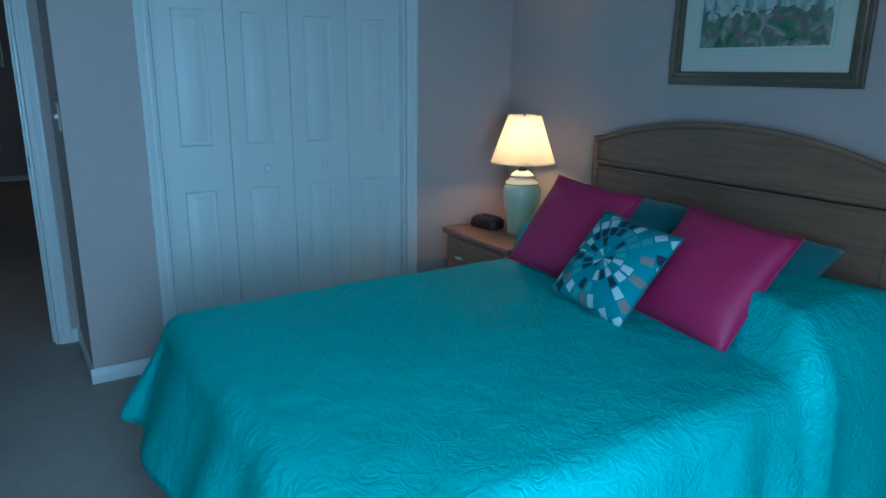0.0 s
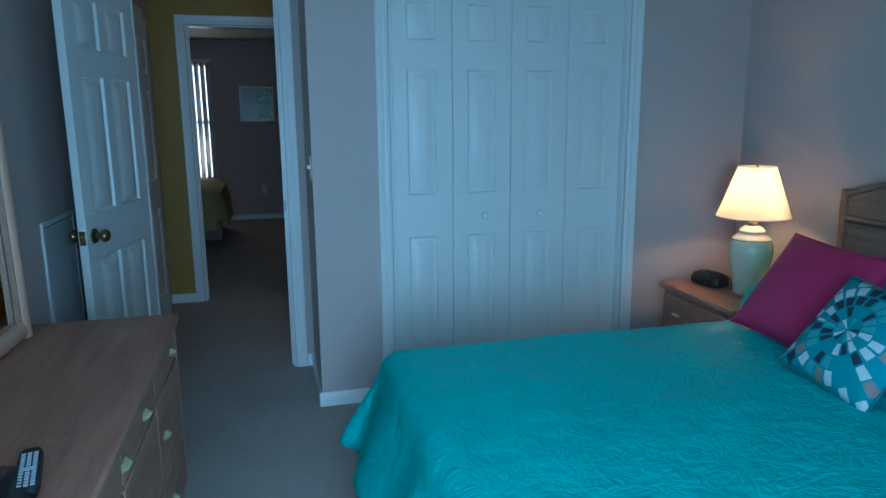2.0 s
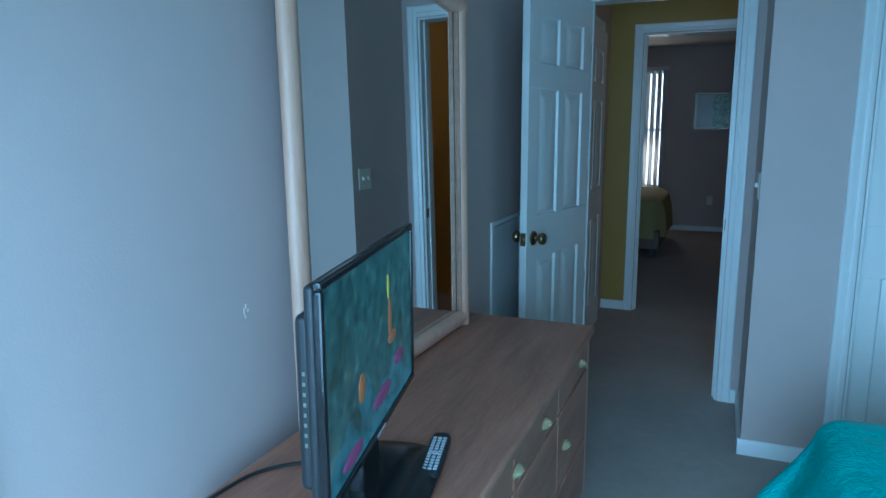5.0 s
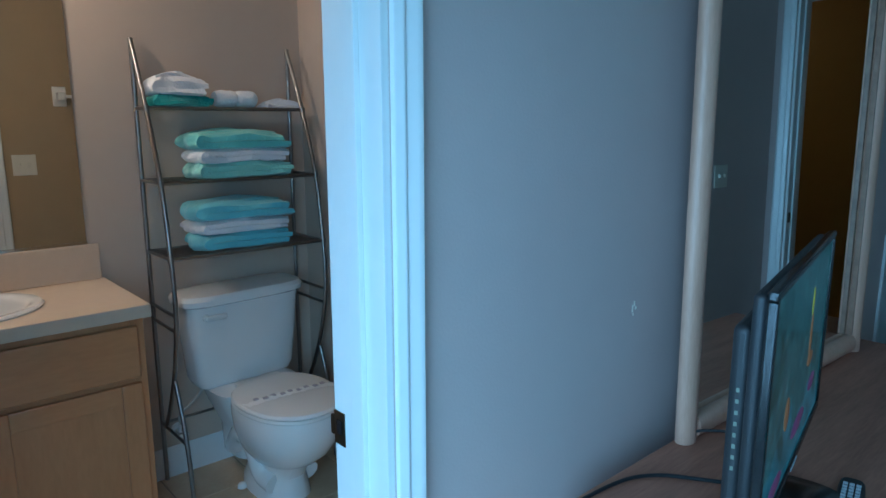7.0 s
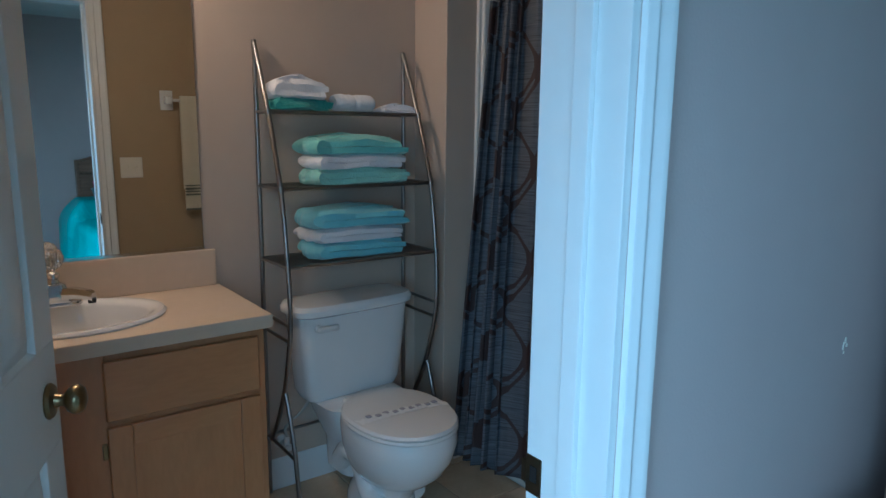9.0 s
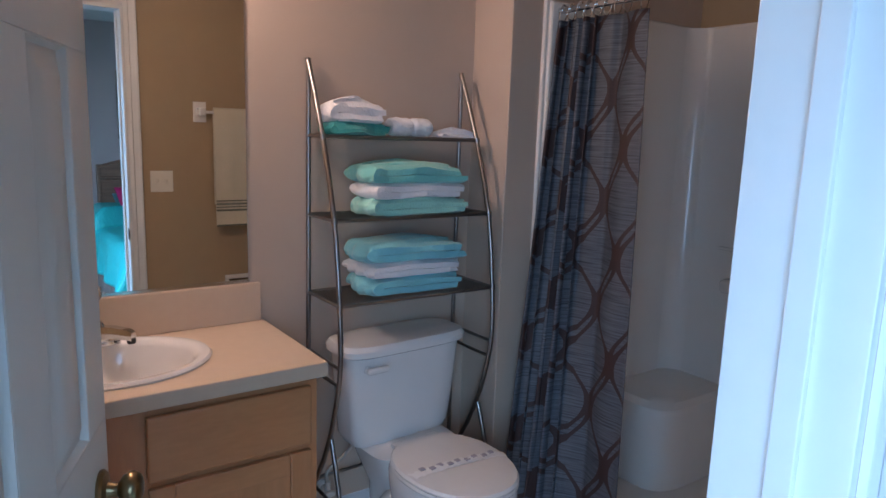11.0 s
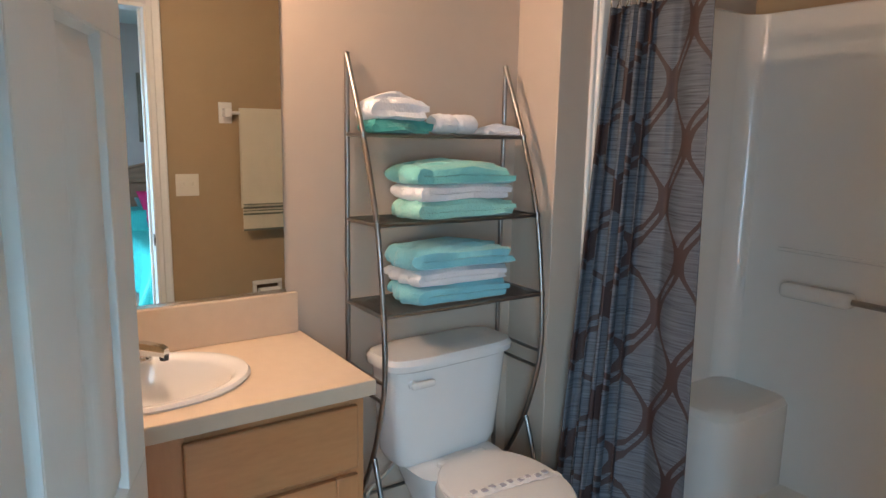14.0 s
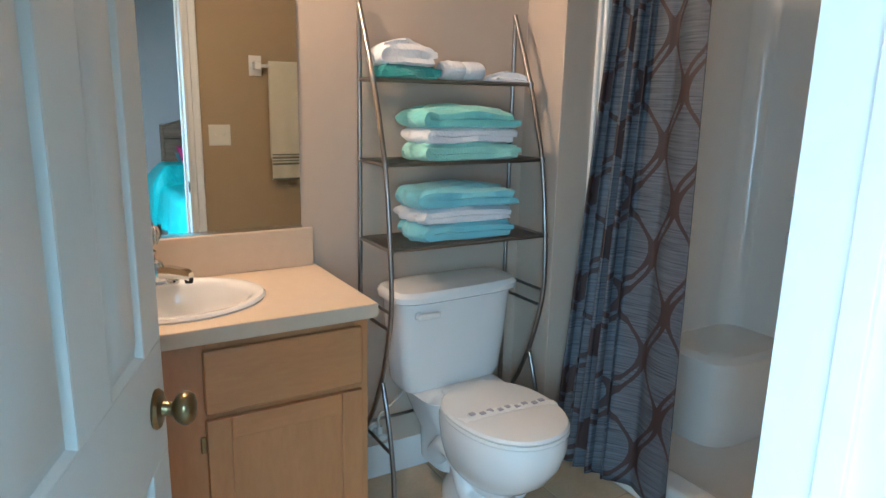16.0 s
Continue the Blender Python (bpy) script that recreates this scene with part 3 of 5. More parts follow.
setting("wall_closet", wall(1.112, 3.42, 3.128, 3.228, H, [(1.485, 2.72, 0, 2.05)]), WALL, "taupe painted closet wall", "wall")
setting("wall_east", box((3.42, -0.82, 0), (3.54, 3.775, H), 0), WALL, "taupe painted headboard wall", "wall")
setting("wall_south", wall(-0.06, 3.42, -0.82, -0.70, H, [(0.20, 1.70, 0.03, 2.1)]), WALL, "taupe wall with the glazed patio opening", "wall")
setting("wall_hall_west", box((0.014, 3.835, 0), (0.134, 5.36, H), 0), WALL, "taupe painted hall end wall", "wall")
setting("wall_hall_east", box((3.42, 3.835, 0), (3.54, 5.36, H), 0), YELLOW, "mustard painted hall end wall", "wall")
setting("wall_hall_north", wall(-0.06, 3.54, 5.36, 5.42, H, [(0.377, 1.14, 0, 2.08)]), YELLOW, "mustard hall wall round the far doorway", "wall")
setting("wall_far_south", wall(-2.32, 2.52, 5.42, 5.48, H, [(0.377, 1.14, 0, 2.08)]), WALL, "taupe wall of the far bedroom", "wall")
setting("wall_far_north", wall(-2.32, 2.52, 9.80, 9.92, H, [(-0.25, 0.19, 0.57, 2.15)]), WALL, "taupe wall with a narrow window", "wall")
setting("wall_far_west", box((-2.32, 5.48, 0), (-2.20, 9.80, H), 0), WALL, "taupe wall of the far bedroom", "wall")
setting("wall_far_east", box((2.40, 5.48, 0), (2.52, 9.80, H), 0), WALL, "taupe wall of the far bedroom", "wall")
# these two walls wear the bathroom colour with daylight mixed in
setting("wall_bath_west", box((-1.97, -0.48, 0), (-1.85, 1.53, H), 0), BATHWALL, "bathroom wall behind the toilet, beige for its daylight", "wall")
setting("wall_bath_wing", box((-1.97, 1.53, 0), (-1.632, 2.75, H), 0.004), BATHWALL, "bathroom wall jutting out beside the shower, in the daylight-toned beige", "wall")
setting("wall_bath_south", box((-1.85, -0.48, 0), (-0.12, -0.36, H), 0), TANWALL, "tan painted bathroom wall", "wall")
setting("wall_bath_north", box((-1.632, 2.63, 0), (-0.12, 2.75, H), 0), TANWALL, "tan painted wall above the shower", "wall")
setting("ceiling_bedroom", box((-0.12, -0.82, H), (3.54, 5.42, H + 0.1), 0), CEIL, "white textured ceiling", "ceiling")
setting("ceiling_far_room", box((-2.32, 5.42, H), (2.52, 9.92, H + 0.1), 0), CEIL, "white textured ceiling", "ceiling")
setting("ceiling_bath", box((-1.97, -0.48, H), (-0.12, 2.75, H + 0.1), 0), CEIL, "white textured ceiling", "ceiling")
setting("floor_bath", box((-1.97, -0.48, -0.15), (-0.06, 2.75, -0.004), 0), GROUT, "beige ceramic tiles with darker grout", "floor")

# trim round the openings
WEST = Matrix(((0, -1, 0, 0), (1, 0, 0, 0), (0, 0, 1, 0), (0, 0, 0, 1)))
casing("casing_bath_door", -0.27, 0.604, 2.06, WEST, "lrt", 0.05)
casing("casing_bath_inside", -0.27, 0.604, 2.06, Matrix(((0, 2, 0, -0.12), (1, 0, 0, 0), (0, 0, 1, 0), (0, 0, 0, 1))))
jamb_bath = jamb("jamb_bath_door", -0.27, 0.604, 2.06, 0.15, WEST, 0.34)
casing("casing_hall_door", 0.278, 1.007, 2.06, pose(0, 3.715, 0))
jamb_hall = jamb("jamb_hall_door", 0.278, 1.007, 2.06, 0.12, pose(0, 3.715, 0), 0.35)
casing("casing_closet", 1.485, 2.72, 2.05, pose(0, 3.128, 0))
jamb("jamb_closet", 1.485, 2.72, 2.05, 0.1, pose(0, 3.128, 0), 0.8)
casing("casing_far_door", 0.377, 1.14, 2.08, pose(0, 5.36, 0))
jamb("jamb_far_door", 0.377, 1.14, 2.08, 0.12, pose(0, 5.36, 0), 0.35)
part("strike_plate", box((0.5897, 0.118, 0.88), (0.5925, 0.149, 0.94), 0.001), DARKBRONZE, jamb_bath, "dark bronze strike plate")
part("strike_lip", box((0.588, 0.148, 0.895), (0.5925, 0.157, 0.93), 0.001), DARKBRONZE, jamb_bath, "dark bronze strike lip")
# no hole is cut: a black patch carries its inner shade
part("strike_hole_shade", box((0.5889, 0.126, 0.90), (0.5899, 0.140, 0.925), 0.0003), BLACK, jamb_bath, "black patch for the shade inside the latch hole")
part("strike_plate", box((0.992, 0.012, 0.90), (0.9955, 0.036, 0.955), 0.001), DARKBRONZE, jamb_hall, "dark bronze strike plate")
for z in (0.20, 0.60, 1.16, 1.80):
    if z != 0.60:
        part("hinge", merge(box((0.2895, -0.004, z - 0.05), (0.2935, 0.035, z + 0.05), 0.001), moved(lathe([(0, -0.052), (0.007, -0.052), (0.007, 0.052), (0, 0.052)], 10), pose(0.285, -0.008, z))), BRASS, jamb_hall, "worn brass door hinge")
part("hinge", merge(box((0.2895, -0.004, 0.53), (0.2935, 0.035, 0.63), 0.001), moved(lathe([(0, -0.052), (0.007, -0.052), (0.007, 0.052), (0, 0.052)], 10), pose(0.285, -0.008, 0.58))), BRASS, jamb_hall, "worn brass door hinge")


def baseboard(name, x0, y0, x1, y1, h=0.069, t=0.013):
    """A skirting board from one point to another, standing out to its own left side."""
    d = math.hypot(x1 - x0, y1 - y0)
    profile = [(0, 0), (t, 0), (t, h * 0.72), (t * 0.75, h * 0.80), (t * 0.62, h * 0.92), (t * 0.3, h), (0, h)]
    bm = skin([[(a, y, z) for y, z in profile] for a in (0, d)])
    setting(name, moved(bm, pose(x0, y0, 0, 0, 0, math.degrees(math.atan2(y1 - y0, x1 - x0)))), WHITE, "white painted baseboard", "baseboard")


baseboard("baseboard_closet", 1.42, 3.128, 1.099, 3.128)
baseboard("baseboard_closet_right", 3.42, 3.128, 2.79, 3.128)
baseboard("baseboard_closet_side", 1.112, 3.128, 1.112, 3.715)
baseboard("baseboard_door", 1.099, 3.715, 1.074, 3.715)
baseboard("baseboard_east", 3.42, -0.70, 3.42, 3.115)
baseboard("baseboard_west", 0, 3.715, 0, 0.660)
baseboard("baseboard_hall_north", 0.31, 5.36, 0.134, 5.36)
baseboard("baseboard_far", 2.40, 9.80, -2.2, 9.80)
baseboard("baseboard_far_east", 2.40, 5.48, 2.40, 9.787)
baseboard("baseboard_bath_west", -1.85, 1.53, -1.85, 0.665, 0.125)
baseboard("baseboard_bath_wing", -1.632, 1.53, -1.837, 1.53, 0.125)

# windows
for name, x0, x1, y0, y1, z0, z1 in (("window_1", 0.20, 1.70, -0.80, -0.74, 0.03, 2.1), ("window_2", -0.25, 0.19, 9.84, 9.90, 0.57, 2.15)):
    w = tagged(new(name), "white framed house window", "window", kind="structure")
    part("window_frame", merge(box((x0, y0, z0), (x0 + 0.04, y1, z1)), box((x1 - 0.04, y0, z0), (x1, y1, z1)), box((x0 + 0.04, y0, z0), (x1 - 0.04, y1, z0 + 0.04)), box((x0 + 0.04, y0, z1 - 0.04), (x1 - 0.04, y1, z1)), box((x0 + 0.04, y0 + 0.005, (z0 + z1) / 2 - 0.02), (x1 - 0.04, y1 - 0.005, (z0 + z1) / 2 + 0.02))), WHITE, w)
    for a, b in ((z0 + 0.04, (z0 + z1) / 2 - 0.02), ((z0 + z1) / 2 + 0.02, z1 - 0.04)):
        pane = part("pane", box((x0 + 0.04, (y0 + y1) / 2 - 0.002, a), (x1 - 0.04, (y0 + y1) / 2 + 0.002, b), 0), GLASS, w, "clear window glass")
        pane.visible_shadow = False
setting("backdrop", box((-2.5, 12.5, -0.2), (2.5, 12.6, 4.0), 0), DAY, "overexposed daylight outside the far window", "backdrop")

# ---- doors ----
hall_door = thing("hall_door", pose(0.284, 3.700, 0.01, 0, 0, -101.5), "open white six-panel moulded door with brass knobs", "door")
leaf = panelled_leaf(hall_door, 0.70, 2.035, 0.035, [(0.10, 0.315), (0.385, 0.60)], [(0.20, 0.80), (1.00, 1.58), (1.69, 1.90)], 0.1, DOORWHITE)
knob(hall_door, pose(0.635, 0.0175, 0.905, -90, 0, 0))
knob(hall_door, pose(0.635, -0.0175, 0.905, 90, 0, 0))
part("latch_plate", box((0.6995, -0.013, 0.875), (0.7025, 0.013, 0.935), 0.001), BRASS, hall_door, "brass latch plate")
part("latch_bolt", box((0.7025, -0.007, 0.893), (0.710, 0.007, 0.917), 0.002), BRASS, hall_door, "brass latch bolt")

bath_door = thing("bath_door", pose(-0.125, -0.262, 0.01, 0, 0, 158.5), "open white six-panel moulded bathroom door", "door")
panelled_leaf(bath_door, 0.852, 2.035, 0.035, [(0.10, 0.475), (0.595, 0.755)], [(0.20, 0.80), (1.00, 1.58), (1.69, 1.90)], 0.1, DOORWHITE)
knob(bath_door, pose(0.792, -0.0175, 0.898, 90, 0, 0))
knob(bath_door, pose(0.792, 0.0175, 0.898, -90, 0, 0))
part("latch_plate", box((0.8515, -0.013, 0.868), (0.8545, 0.013, 0.928), 0.001), BRASS, bath_door, "brass latch plate")

end_door = thing("hall_end_door", pose(0.160, 4.25, 0.01, 0, 0, 90), "closed white panelled door at the end of the hall", "door")
panelled_leaf(end_door, 0.71, 2.035, 0.035, [(0.10, 0.315), (0.385, 0.60)], [(0.20, 0.80), (1.00, 1.58), (1.69, 1.90)], 0.1, DOORWHITE)
casing("casing_hall_end", 4.25, 4.96, 2.06, Matrix(((0, -1, 0, 0.134), (1, 0, 0, 0), (0, 0, 1, 0), (0, 0, 0, 1))))

for i in range(4):
    bifold = thing("bifold_door", pose(1.4985 + i * 0.3025, 3.1875, 0.012), "white moulded closet bifold door panel, closed", "closet door", "closet bifold doors")
    panelled_leaf(bifold, 0.3005, 2.02, 0.032, [(0.078, 0.222)], [(0.18, 0.805), (1.015, 1.615), (1.75, 1.92)], 0.08, DOORWHITE)
    if i in (1, 2):
        part("knob", lathe([(0, 0), (0.009, 0), (0.008, 0.010), (0.010, 0.014), (0.017, 0.020), (0.0185, 0.027), (0.015, 0.033), (0.0, 0.036)], 20), WHITE, bifold, "small round white wooden knob", pose(0.16 if i == 1 else 0.155, -0.016, 0.90, 90, 0, 0))

# ---- bed ----
BX0, BX1, BY0, BY1, BTOP = 1.275, 3.335, 0.83, 2.325, 0.555
bed = thing("bed", pose((BX0 + BX1) / 2, (BY0 + BY1) / 2, 0), "queen bed with an arched weathered oak headboard", "bed")
hx, hy = (BX1 - BX0) / 2, (BY1 - BY0) / 2
part("box_spring", box((-hx + 0.02, -hy + 0.02, 0.16), (hx, hy - 0.02, 0.36), 0.02), SKIRT, bed, "taupe covered box spring")
part("mattress", box((-hx + 0.015, -hy + 0.015, 0.36), (hx, hy - 0.015, BTOP - 0.025), 0.04, 3), WHITETOWEL, bed, "white mattress")
for x in (-hx + 0.1, hx - 0.1):
    for y in (-hy + 0.1, hy - 0.1):
        part("leg", box((x - 0.03, y - 0.03, 0.0), (x + 0.03, y + 0.03, 0.16), 0.004), BLACKMATT, bed, "black bed frame leg")


def skirt_path(n=150):
    pts = []
    for i in range(n + 1):
        s = i / n * (2 * (2 * hx) + 2 * hy)
        wave = 0.012 * math.sin(s * 42 + 2 * math.sin(s * 7)) + 0.006 * math.sin(s * 95)
        if s < 2 * hx:
            pts.append((hx - s, hy - 0.01 + wave, 1))
        elif s < 2 * hx + 2 * hy:
            pts.append((-hx + 0.0 - wave, hy - (s - 2 * hx), 0))
        else:
            pts.append((-hx + (s - 2 * hx - 2 * hy), -hy + 0.01 - wave, 2))
    return pts


rows = []
for z, out in ((0.015, 1.0), (0.18, 0.7), (0.36, 0.25)):
    rows.append([(x, y, z) for x, y, k in skirt_path()])
part("bed_skirt", skin(rows, closed=False, caps=False), SKIRT, bed, "taupe gathered bed skirt")


def arch_board(y0, y1, z0, top, rise, x0, x1, n=36, shoulder=0.0):
    """A board with an arched top edge."""
    rings = []
    for i in range(n + 1):
        s = 2 * i / n - 1
        zt = top + rise * (1 - abs(s) ** 2.1)
        y = (y0 + y1) / 2 + s * (y1 - y0) / 2
        b = 0.006
        rings.append([(x0, y, z0), (x1, y, z0), (x1, y, zt - b), (x1 - b, y, zt), (x0 + b, y, zt), (x0, y, zt - b)])
    return skin(rings)


BMID = (BY0 + BY1) / 2
HY0, HY1 = 0.955 - BMID, 2.365 - BMID
hd = 3.36 - (BX0 + BX1) / 2
head = part("headboard", arch_board(HY0 + 0.03, HY1 - 0.03, 0.30, 1.064, 0.107, hd, hd + 0.045), HEADWOOD, bed, "arched oak headboard panel with grooves")
part("cap_rail", merge(*[moved(tube([(hd - 0.003, HY0 + 0.03 + (HY1 - HY0 - 0.06) * i / 30, 1.060 + 0.111 * (1 - abs(2 * i / 30 - 1) ** 2.1)) for i in range(31)], 0.014, 8, 0), Matrix.Identity(4))]), HEADWOOD, head)
for z, r in ((0.955, 0.012), (0.925, 0.007)):
    part("moulding", tube([(hd - 0.002, HY0 + 0.03, z), (hd - 0.002, HY1 - 0.03, z)], r, 8, 0), HEADWOOD, head)
# the board is uncut; a thin dark bar gives the shaded line
part("groove_shade", box((hd - 0.004, HY0 + 0.035, 0.936), (hd + 0.002, HY1 - 0.035, 0.942), 0.001), DARKBRONZE, head, "dark strip for the shade between the mouldings")
for y in (HY0, HY1 - 0.035):
    part("post", box((hd - 0.012, y, 0.0), (hd + 0.05, y + 0.035, 1.078), 0.006), HEADWOOD, bed)


def spread_mesh():
    """The coverlet: a cloth over the mattress with hanging sides, a full corner and the pillows under its head end."""
    bm = bmesh.new()
    hang, r, nx, ny = 0.32, 0.075, 120, 110
    lo_x, hi_x, lo_y, hi_y = BX0 - hang, BX1 - 0.015, BY0 - hang, BY1 + hang
    grid = []
    for i in range(nx + 1):
        line = []
        for j in range(ny + 1):
            X, Y = lo_x + (hi_x - lo_x) * i / nx, lo_y + (hi_y - lo_y) * j / ny
            dx = max(0.0, BX0 + r - X)
            dy = max(0.0, BY0 + r - Y, Y - (BY1 - r))
            sy = -1 if Y < (BY0 + BY1) / 2 else 1
            d = math.hypot(dx, dy)
            bx, by = X + dx, Y - sy * dy
            z = BTOP
            if d > 0:
                ux, uy = -dx / d, sy * dy / d
                d2 = min(d, hang + r)
                out = r * math.sin(d2 / r) if d2 < r * math.pi / 2 else r + (0.12 + 0.30 * (dx / d)) * (d2 - r * math.pi / 2)
                down = r * (1 - math.cos(d2 / r)) if d2 < r * math.pi / 2 else r + (d2 - r * math.pi / 2) * 0.985
                run = (Y if dx > dy else X)
                fold = math.sin(run * 17 + 1.3 * math.sin(run * 5)) * 0.02 * min(1, down / 0.3)
                both = min(1, min(dx, dy) / 0.12)
                fold += 0.03 * both * math.sin(math.atan2(dy, dx) * 6) * min(1, down / 0.3)
                bx, by, z = bx + ux * (out + fold), by + uy * (out + fold), z - down
            rest = max(0.0, 1 - d / 0.25)
            start = 2.72 + 0.35 * min(0.35, max(-0.25, Y - 1.1))
            k = min(1, max(0, (X - start) / 0.06))
            hump = k * k * (3 - 2 * k) * (0.172 - 0.06 * max(0, (X - 3.08) / 0.25))
            mid = math.exp(-((Y - BMID) / 0.06) ** 2) * 0.03
            z += (hump - mid * k) * (0.25 + 0.75 * rest)
            if d > 0 and k > 0:
                by += sy * 0.06 * k * min(1, d / 0.12)
            z += noise.noise((X * 2.2, Y * 2.2, 0.3)) * 0.006 + noise.noise((X * 9, Y * 9, 1.3)) * 0.004 + noise.noise((X * 24, Y * 24, 4.1)) * 0.0016
            if d > 0 and sy < 0:
                z -= 0.15 * k * min(1, d / 0.3)
            line.append(bm.verts.new((bx, by, z)))
        grid.append(line)
    for i in range(nx):
        for j in range(ny):
            bm.faces.new((grid[i][j], grid[i + 1][j], grid[i + 1][j + 1], grid[i][j + 1])).smooth = True
    return bm


spread = lone("bedspread", spread_mesh(), QUILT, "turquoise quilted coverlet draped over the bed and pillows", "bedspread")
part("hem", tube([spread.data.vertices[j].co + Vector((0, 0, -0.001)) for j in range(111)], 0.006, 6, 0), QUILT, spread, "bound turquoise hem")
thick = spread.modifiers.new("thickness", "SOLIDIFY")
thick.thickness, thick.offset = 0.008, 1.0


def upright(c, lean, turn=0.0, spin=0.0):
    """The pose of a cushion whose face looks to the foot of the bed, leaning back."""
    a = radians(lean)
    base = Matrix(((0, math.cos(a), -math.sin(a)), (-1, 0, 0), (0, math.sin(a), math.cos(a)))).to_4x4()
    return Matrix.Translation(c) @ pose(0, 0, 0, 0, 0, turn) @ base @ pose(0, 0, 0, 0, 0, spin)


lone("pillow_sham", cushion(0.56, 0.40, 0.16, seed=4), SHAM, "dark teal pillow sham propped on the headboard", "pillow", "bed pillows", upright((3.07, 1.335, 0.705), 28, 0, 2))
lone("pillow_sham", cushion(0.64, 0.42, 0.15, seed=7), SHAM, "dark teal pillow sham propped on the headboard", "pillow", "bed pillows", upright((3.08, 1.96, 0.735), 28))
cover = lone("pink_pillow", cushion(0.47, 0.44, 0.15, seed=2), PINK, "raspberry pink square throw pillow", "throw pillow", "throw pillows", upright((2.845, 1.96, 0.742), 53, 4, -4))
part("piping", piping(0.47, 0.44), PINK, cover, "corded edge seam")
cover = lone("pink_pillow", cushion(0.465, 0.44, 0.15, seed=9), PINK, "raspberry pink square throw pillow with a printed back", "throw pillow", "throw pillows", upright((2.81, 1.285, 0.728), 52, -6, -3))
part("piping", piping(0.465, 0.44), PINK, cover, "corded edge seam")
cover = lone("patterned_pillow", cushion(0.375, 0.375, 0.12, seed=5), MEDALLION, "small teal throw pillow with a medallion print", "throw pillow", "throw pillows", upright((2.66, 1.555, 0.712), 51, 0, -6))
part("piping", piping(0.375, 0.375), SHAM, cover, "corded edge seam")

# ---- nightstand, lamp, clock, picture ----
NZ = 0.55
stand = thing("nightstand", pose(3.135, 2.69, 0), "pickled oak nightstand with drawers", "nightstand")
part("body", box((-0.25, -0.268, 0.05), (0.27, 0.268, NZ - 0.028), 0.004), OAKX, stand)
part("top", box((-0.272, -0.29, NZ - 0.028), (0.275, 0.29, NZ), 0.008, 3), OAK, stand)
part("plinth", box((-0.24, -0.26, 0.0), (0.26, 0.26, 0.05), 0.003), OAK, stand)
for z0, z1 in ((0.31, 0.505), (0.08, 0.295)):
    drawer = part("drawer_front", box((-0.265, -0.25, z0), (-0.249, 0.25, z1), 0.005), OAK, stand)
    for y in (-0.13, 0.13):
        part("handle", moved(lathe([(0, 0), (0.014, 0), (0.016, 0.006), (0.008, 0.02), (0, 0.022)], 14), pose(-0.265, y, (z0 + z1) / 2) @ pose(0, 0, 0, 0, -90, 0) @ Matrix.Diagonal((0.7, 2.2, 1, 1))), PULL, drawer, "oval cream and brass pull")

table_lamp = thing("table_lamp", pose(3.15, 2.66, NZ) @ Matrix.Scale(1.09, 4), "lit table lamp with ribbed cream ceramic base", "table lamp")
part("base", lathe([(0, 0), (0.062, 0), (0.064, 0.006), (0.066, 0.03), (0.075, 0.08), (0.086, 0.14), (0.092, 0.19), (0.090, 0.215), (0.082, 0.232), (0.078, 0.238), (0.082, 0.245), (0.078, 0.252), (0.060, 0.265), (0.052, 0.272), (0.056, 0.280), (0.050, 0.290), (0.040, 0.296), (0.034, 0.302), (0, 0.304)], 36), CREAM, table_lamp, "cream glazed ginger jar base")
part("neck", lathe([(0, 0.300), (0.020, 0.300), (0.020, 0.315), (0.012, 0.320), (0.012, 0.40), (0, 0.40)], 16), BRASS, table_lamp, "brass socket")
sh = []
for rr, z in ((0.152, 0.345), (0.078, 0.560)):
    sh.append([(rr * math.cos(2 * math.pi * i / 48), rr * math.sin(2 * math.pi * i / 48), z) for i in range(48)])
shade = part("shade", skin(sh, caps=False), SHADE, table_lamp, "lit ivory empire lamp shade")
for rr, z in ((0.152, 0.345), (0.078, 0.560)):
    part("shade_trim", tube([(rr * math.cos(a * math.pi / 24), rr * math.sin(a * math.pi / 24), z) for a in range(49)], 0.003, 6, 0), IVORYTOWEL, shade, "ivory binding")
part("bulb", lathe([(0, 0.40), (0.013, 0.40), (0.015, 0.42), (0.028, 0.46), (0.030, 0.48), (0.024, 0.505), (0.0, 0.515)], 16), CLEAR, table_lamp, "light bulb")
part("finial", lathe([(0, 0.552), (0.005, 0.552), (0.007, 0.560), (0.003, 0.568), (0, 0.57)], 12), BRASS, table_lamp, "brass finial")
part("harp", tube([(0.0, -0.02, 0.40), (0, -0.05, 0.47), (0, -0.03, 0.54), (0, 0, 0.552), (0, 0.03, 0.54), (0, 0.05, 0.47), (0, 0.02, 0.40)], 0.002, 6, 2), BRASS, table_lamp, "wire harp")

clock = thing("alarm_clock", pose(3.08, 2.86, NZ, 0, 0, 8) @ Matrix.Scale(1.08, 4), "small black alarm clock on the nightstand", "alarm clock")
part("case", skin([oval(0, 0, 0.05, 0.085, 0.0, 28, 4), oval(0, 0, 0.055, 0.09, 0.012, 28, 4), oval(0.006, 0, 0.048, 0.085, 0.042, 28, 4), oval(0.01, 0, 0.032, 0.068, 0.054, 28, 4)]), BLACKMATT, clock)
part("display", box((-0.056, -0.062, 0.014), (-0.049, 0.062, 0.038), 0.002), BLACK, clock, "dark glossy display")
part("button", box((-0.004, -0.03, 0.054), (0.018, 0.03, 0.058), 0.002), BLACK, clock)

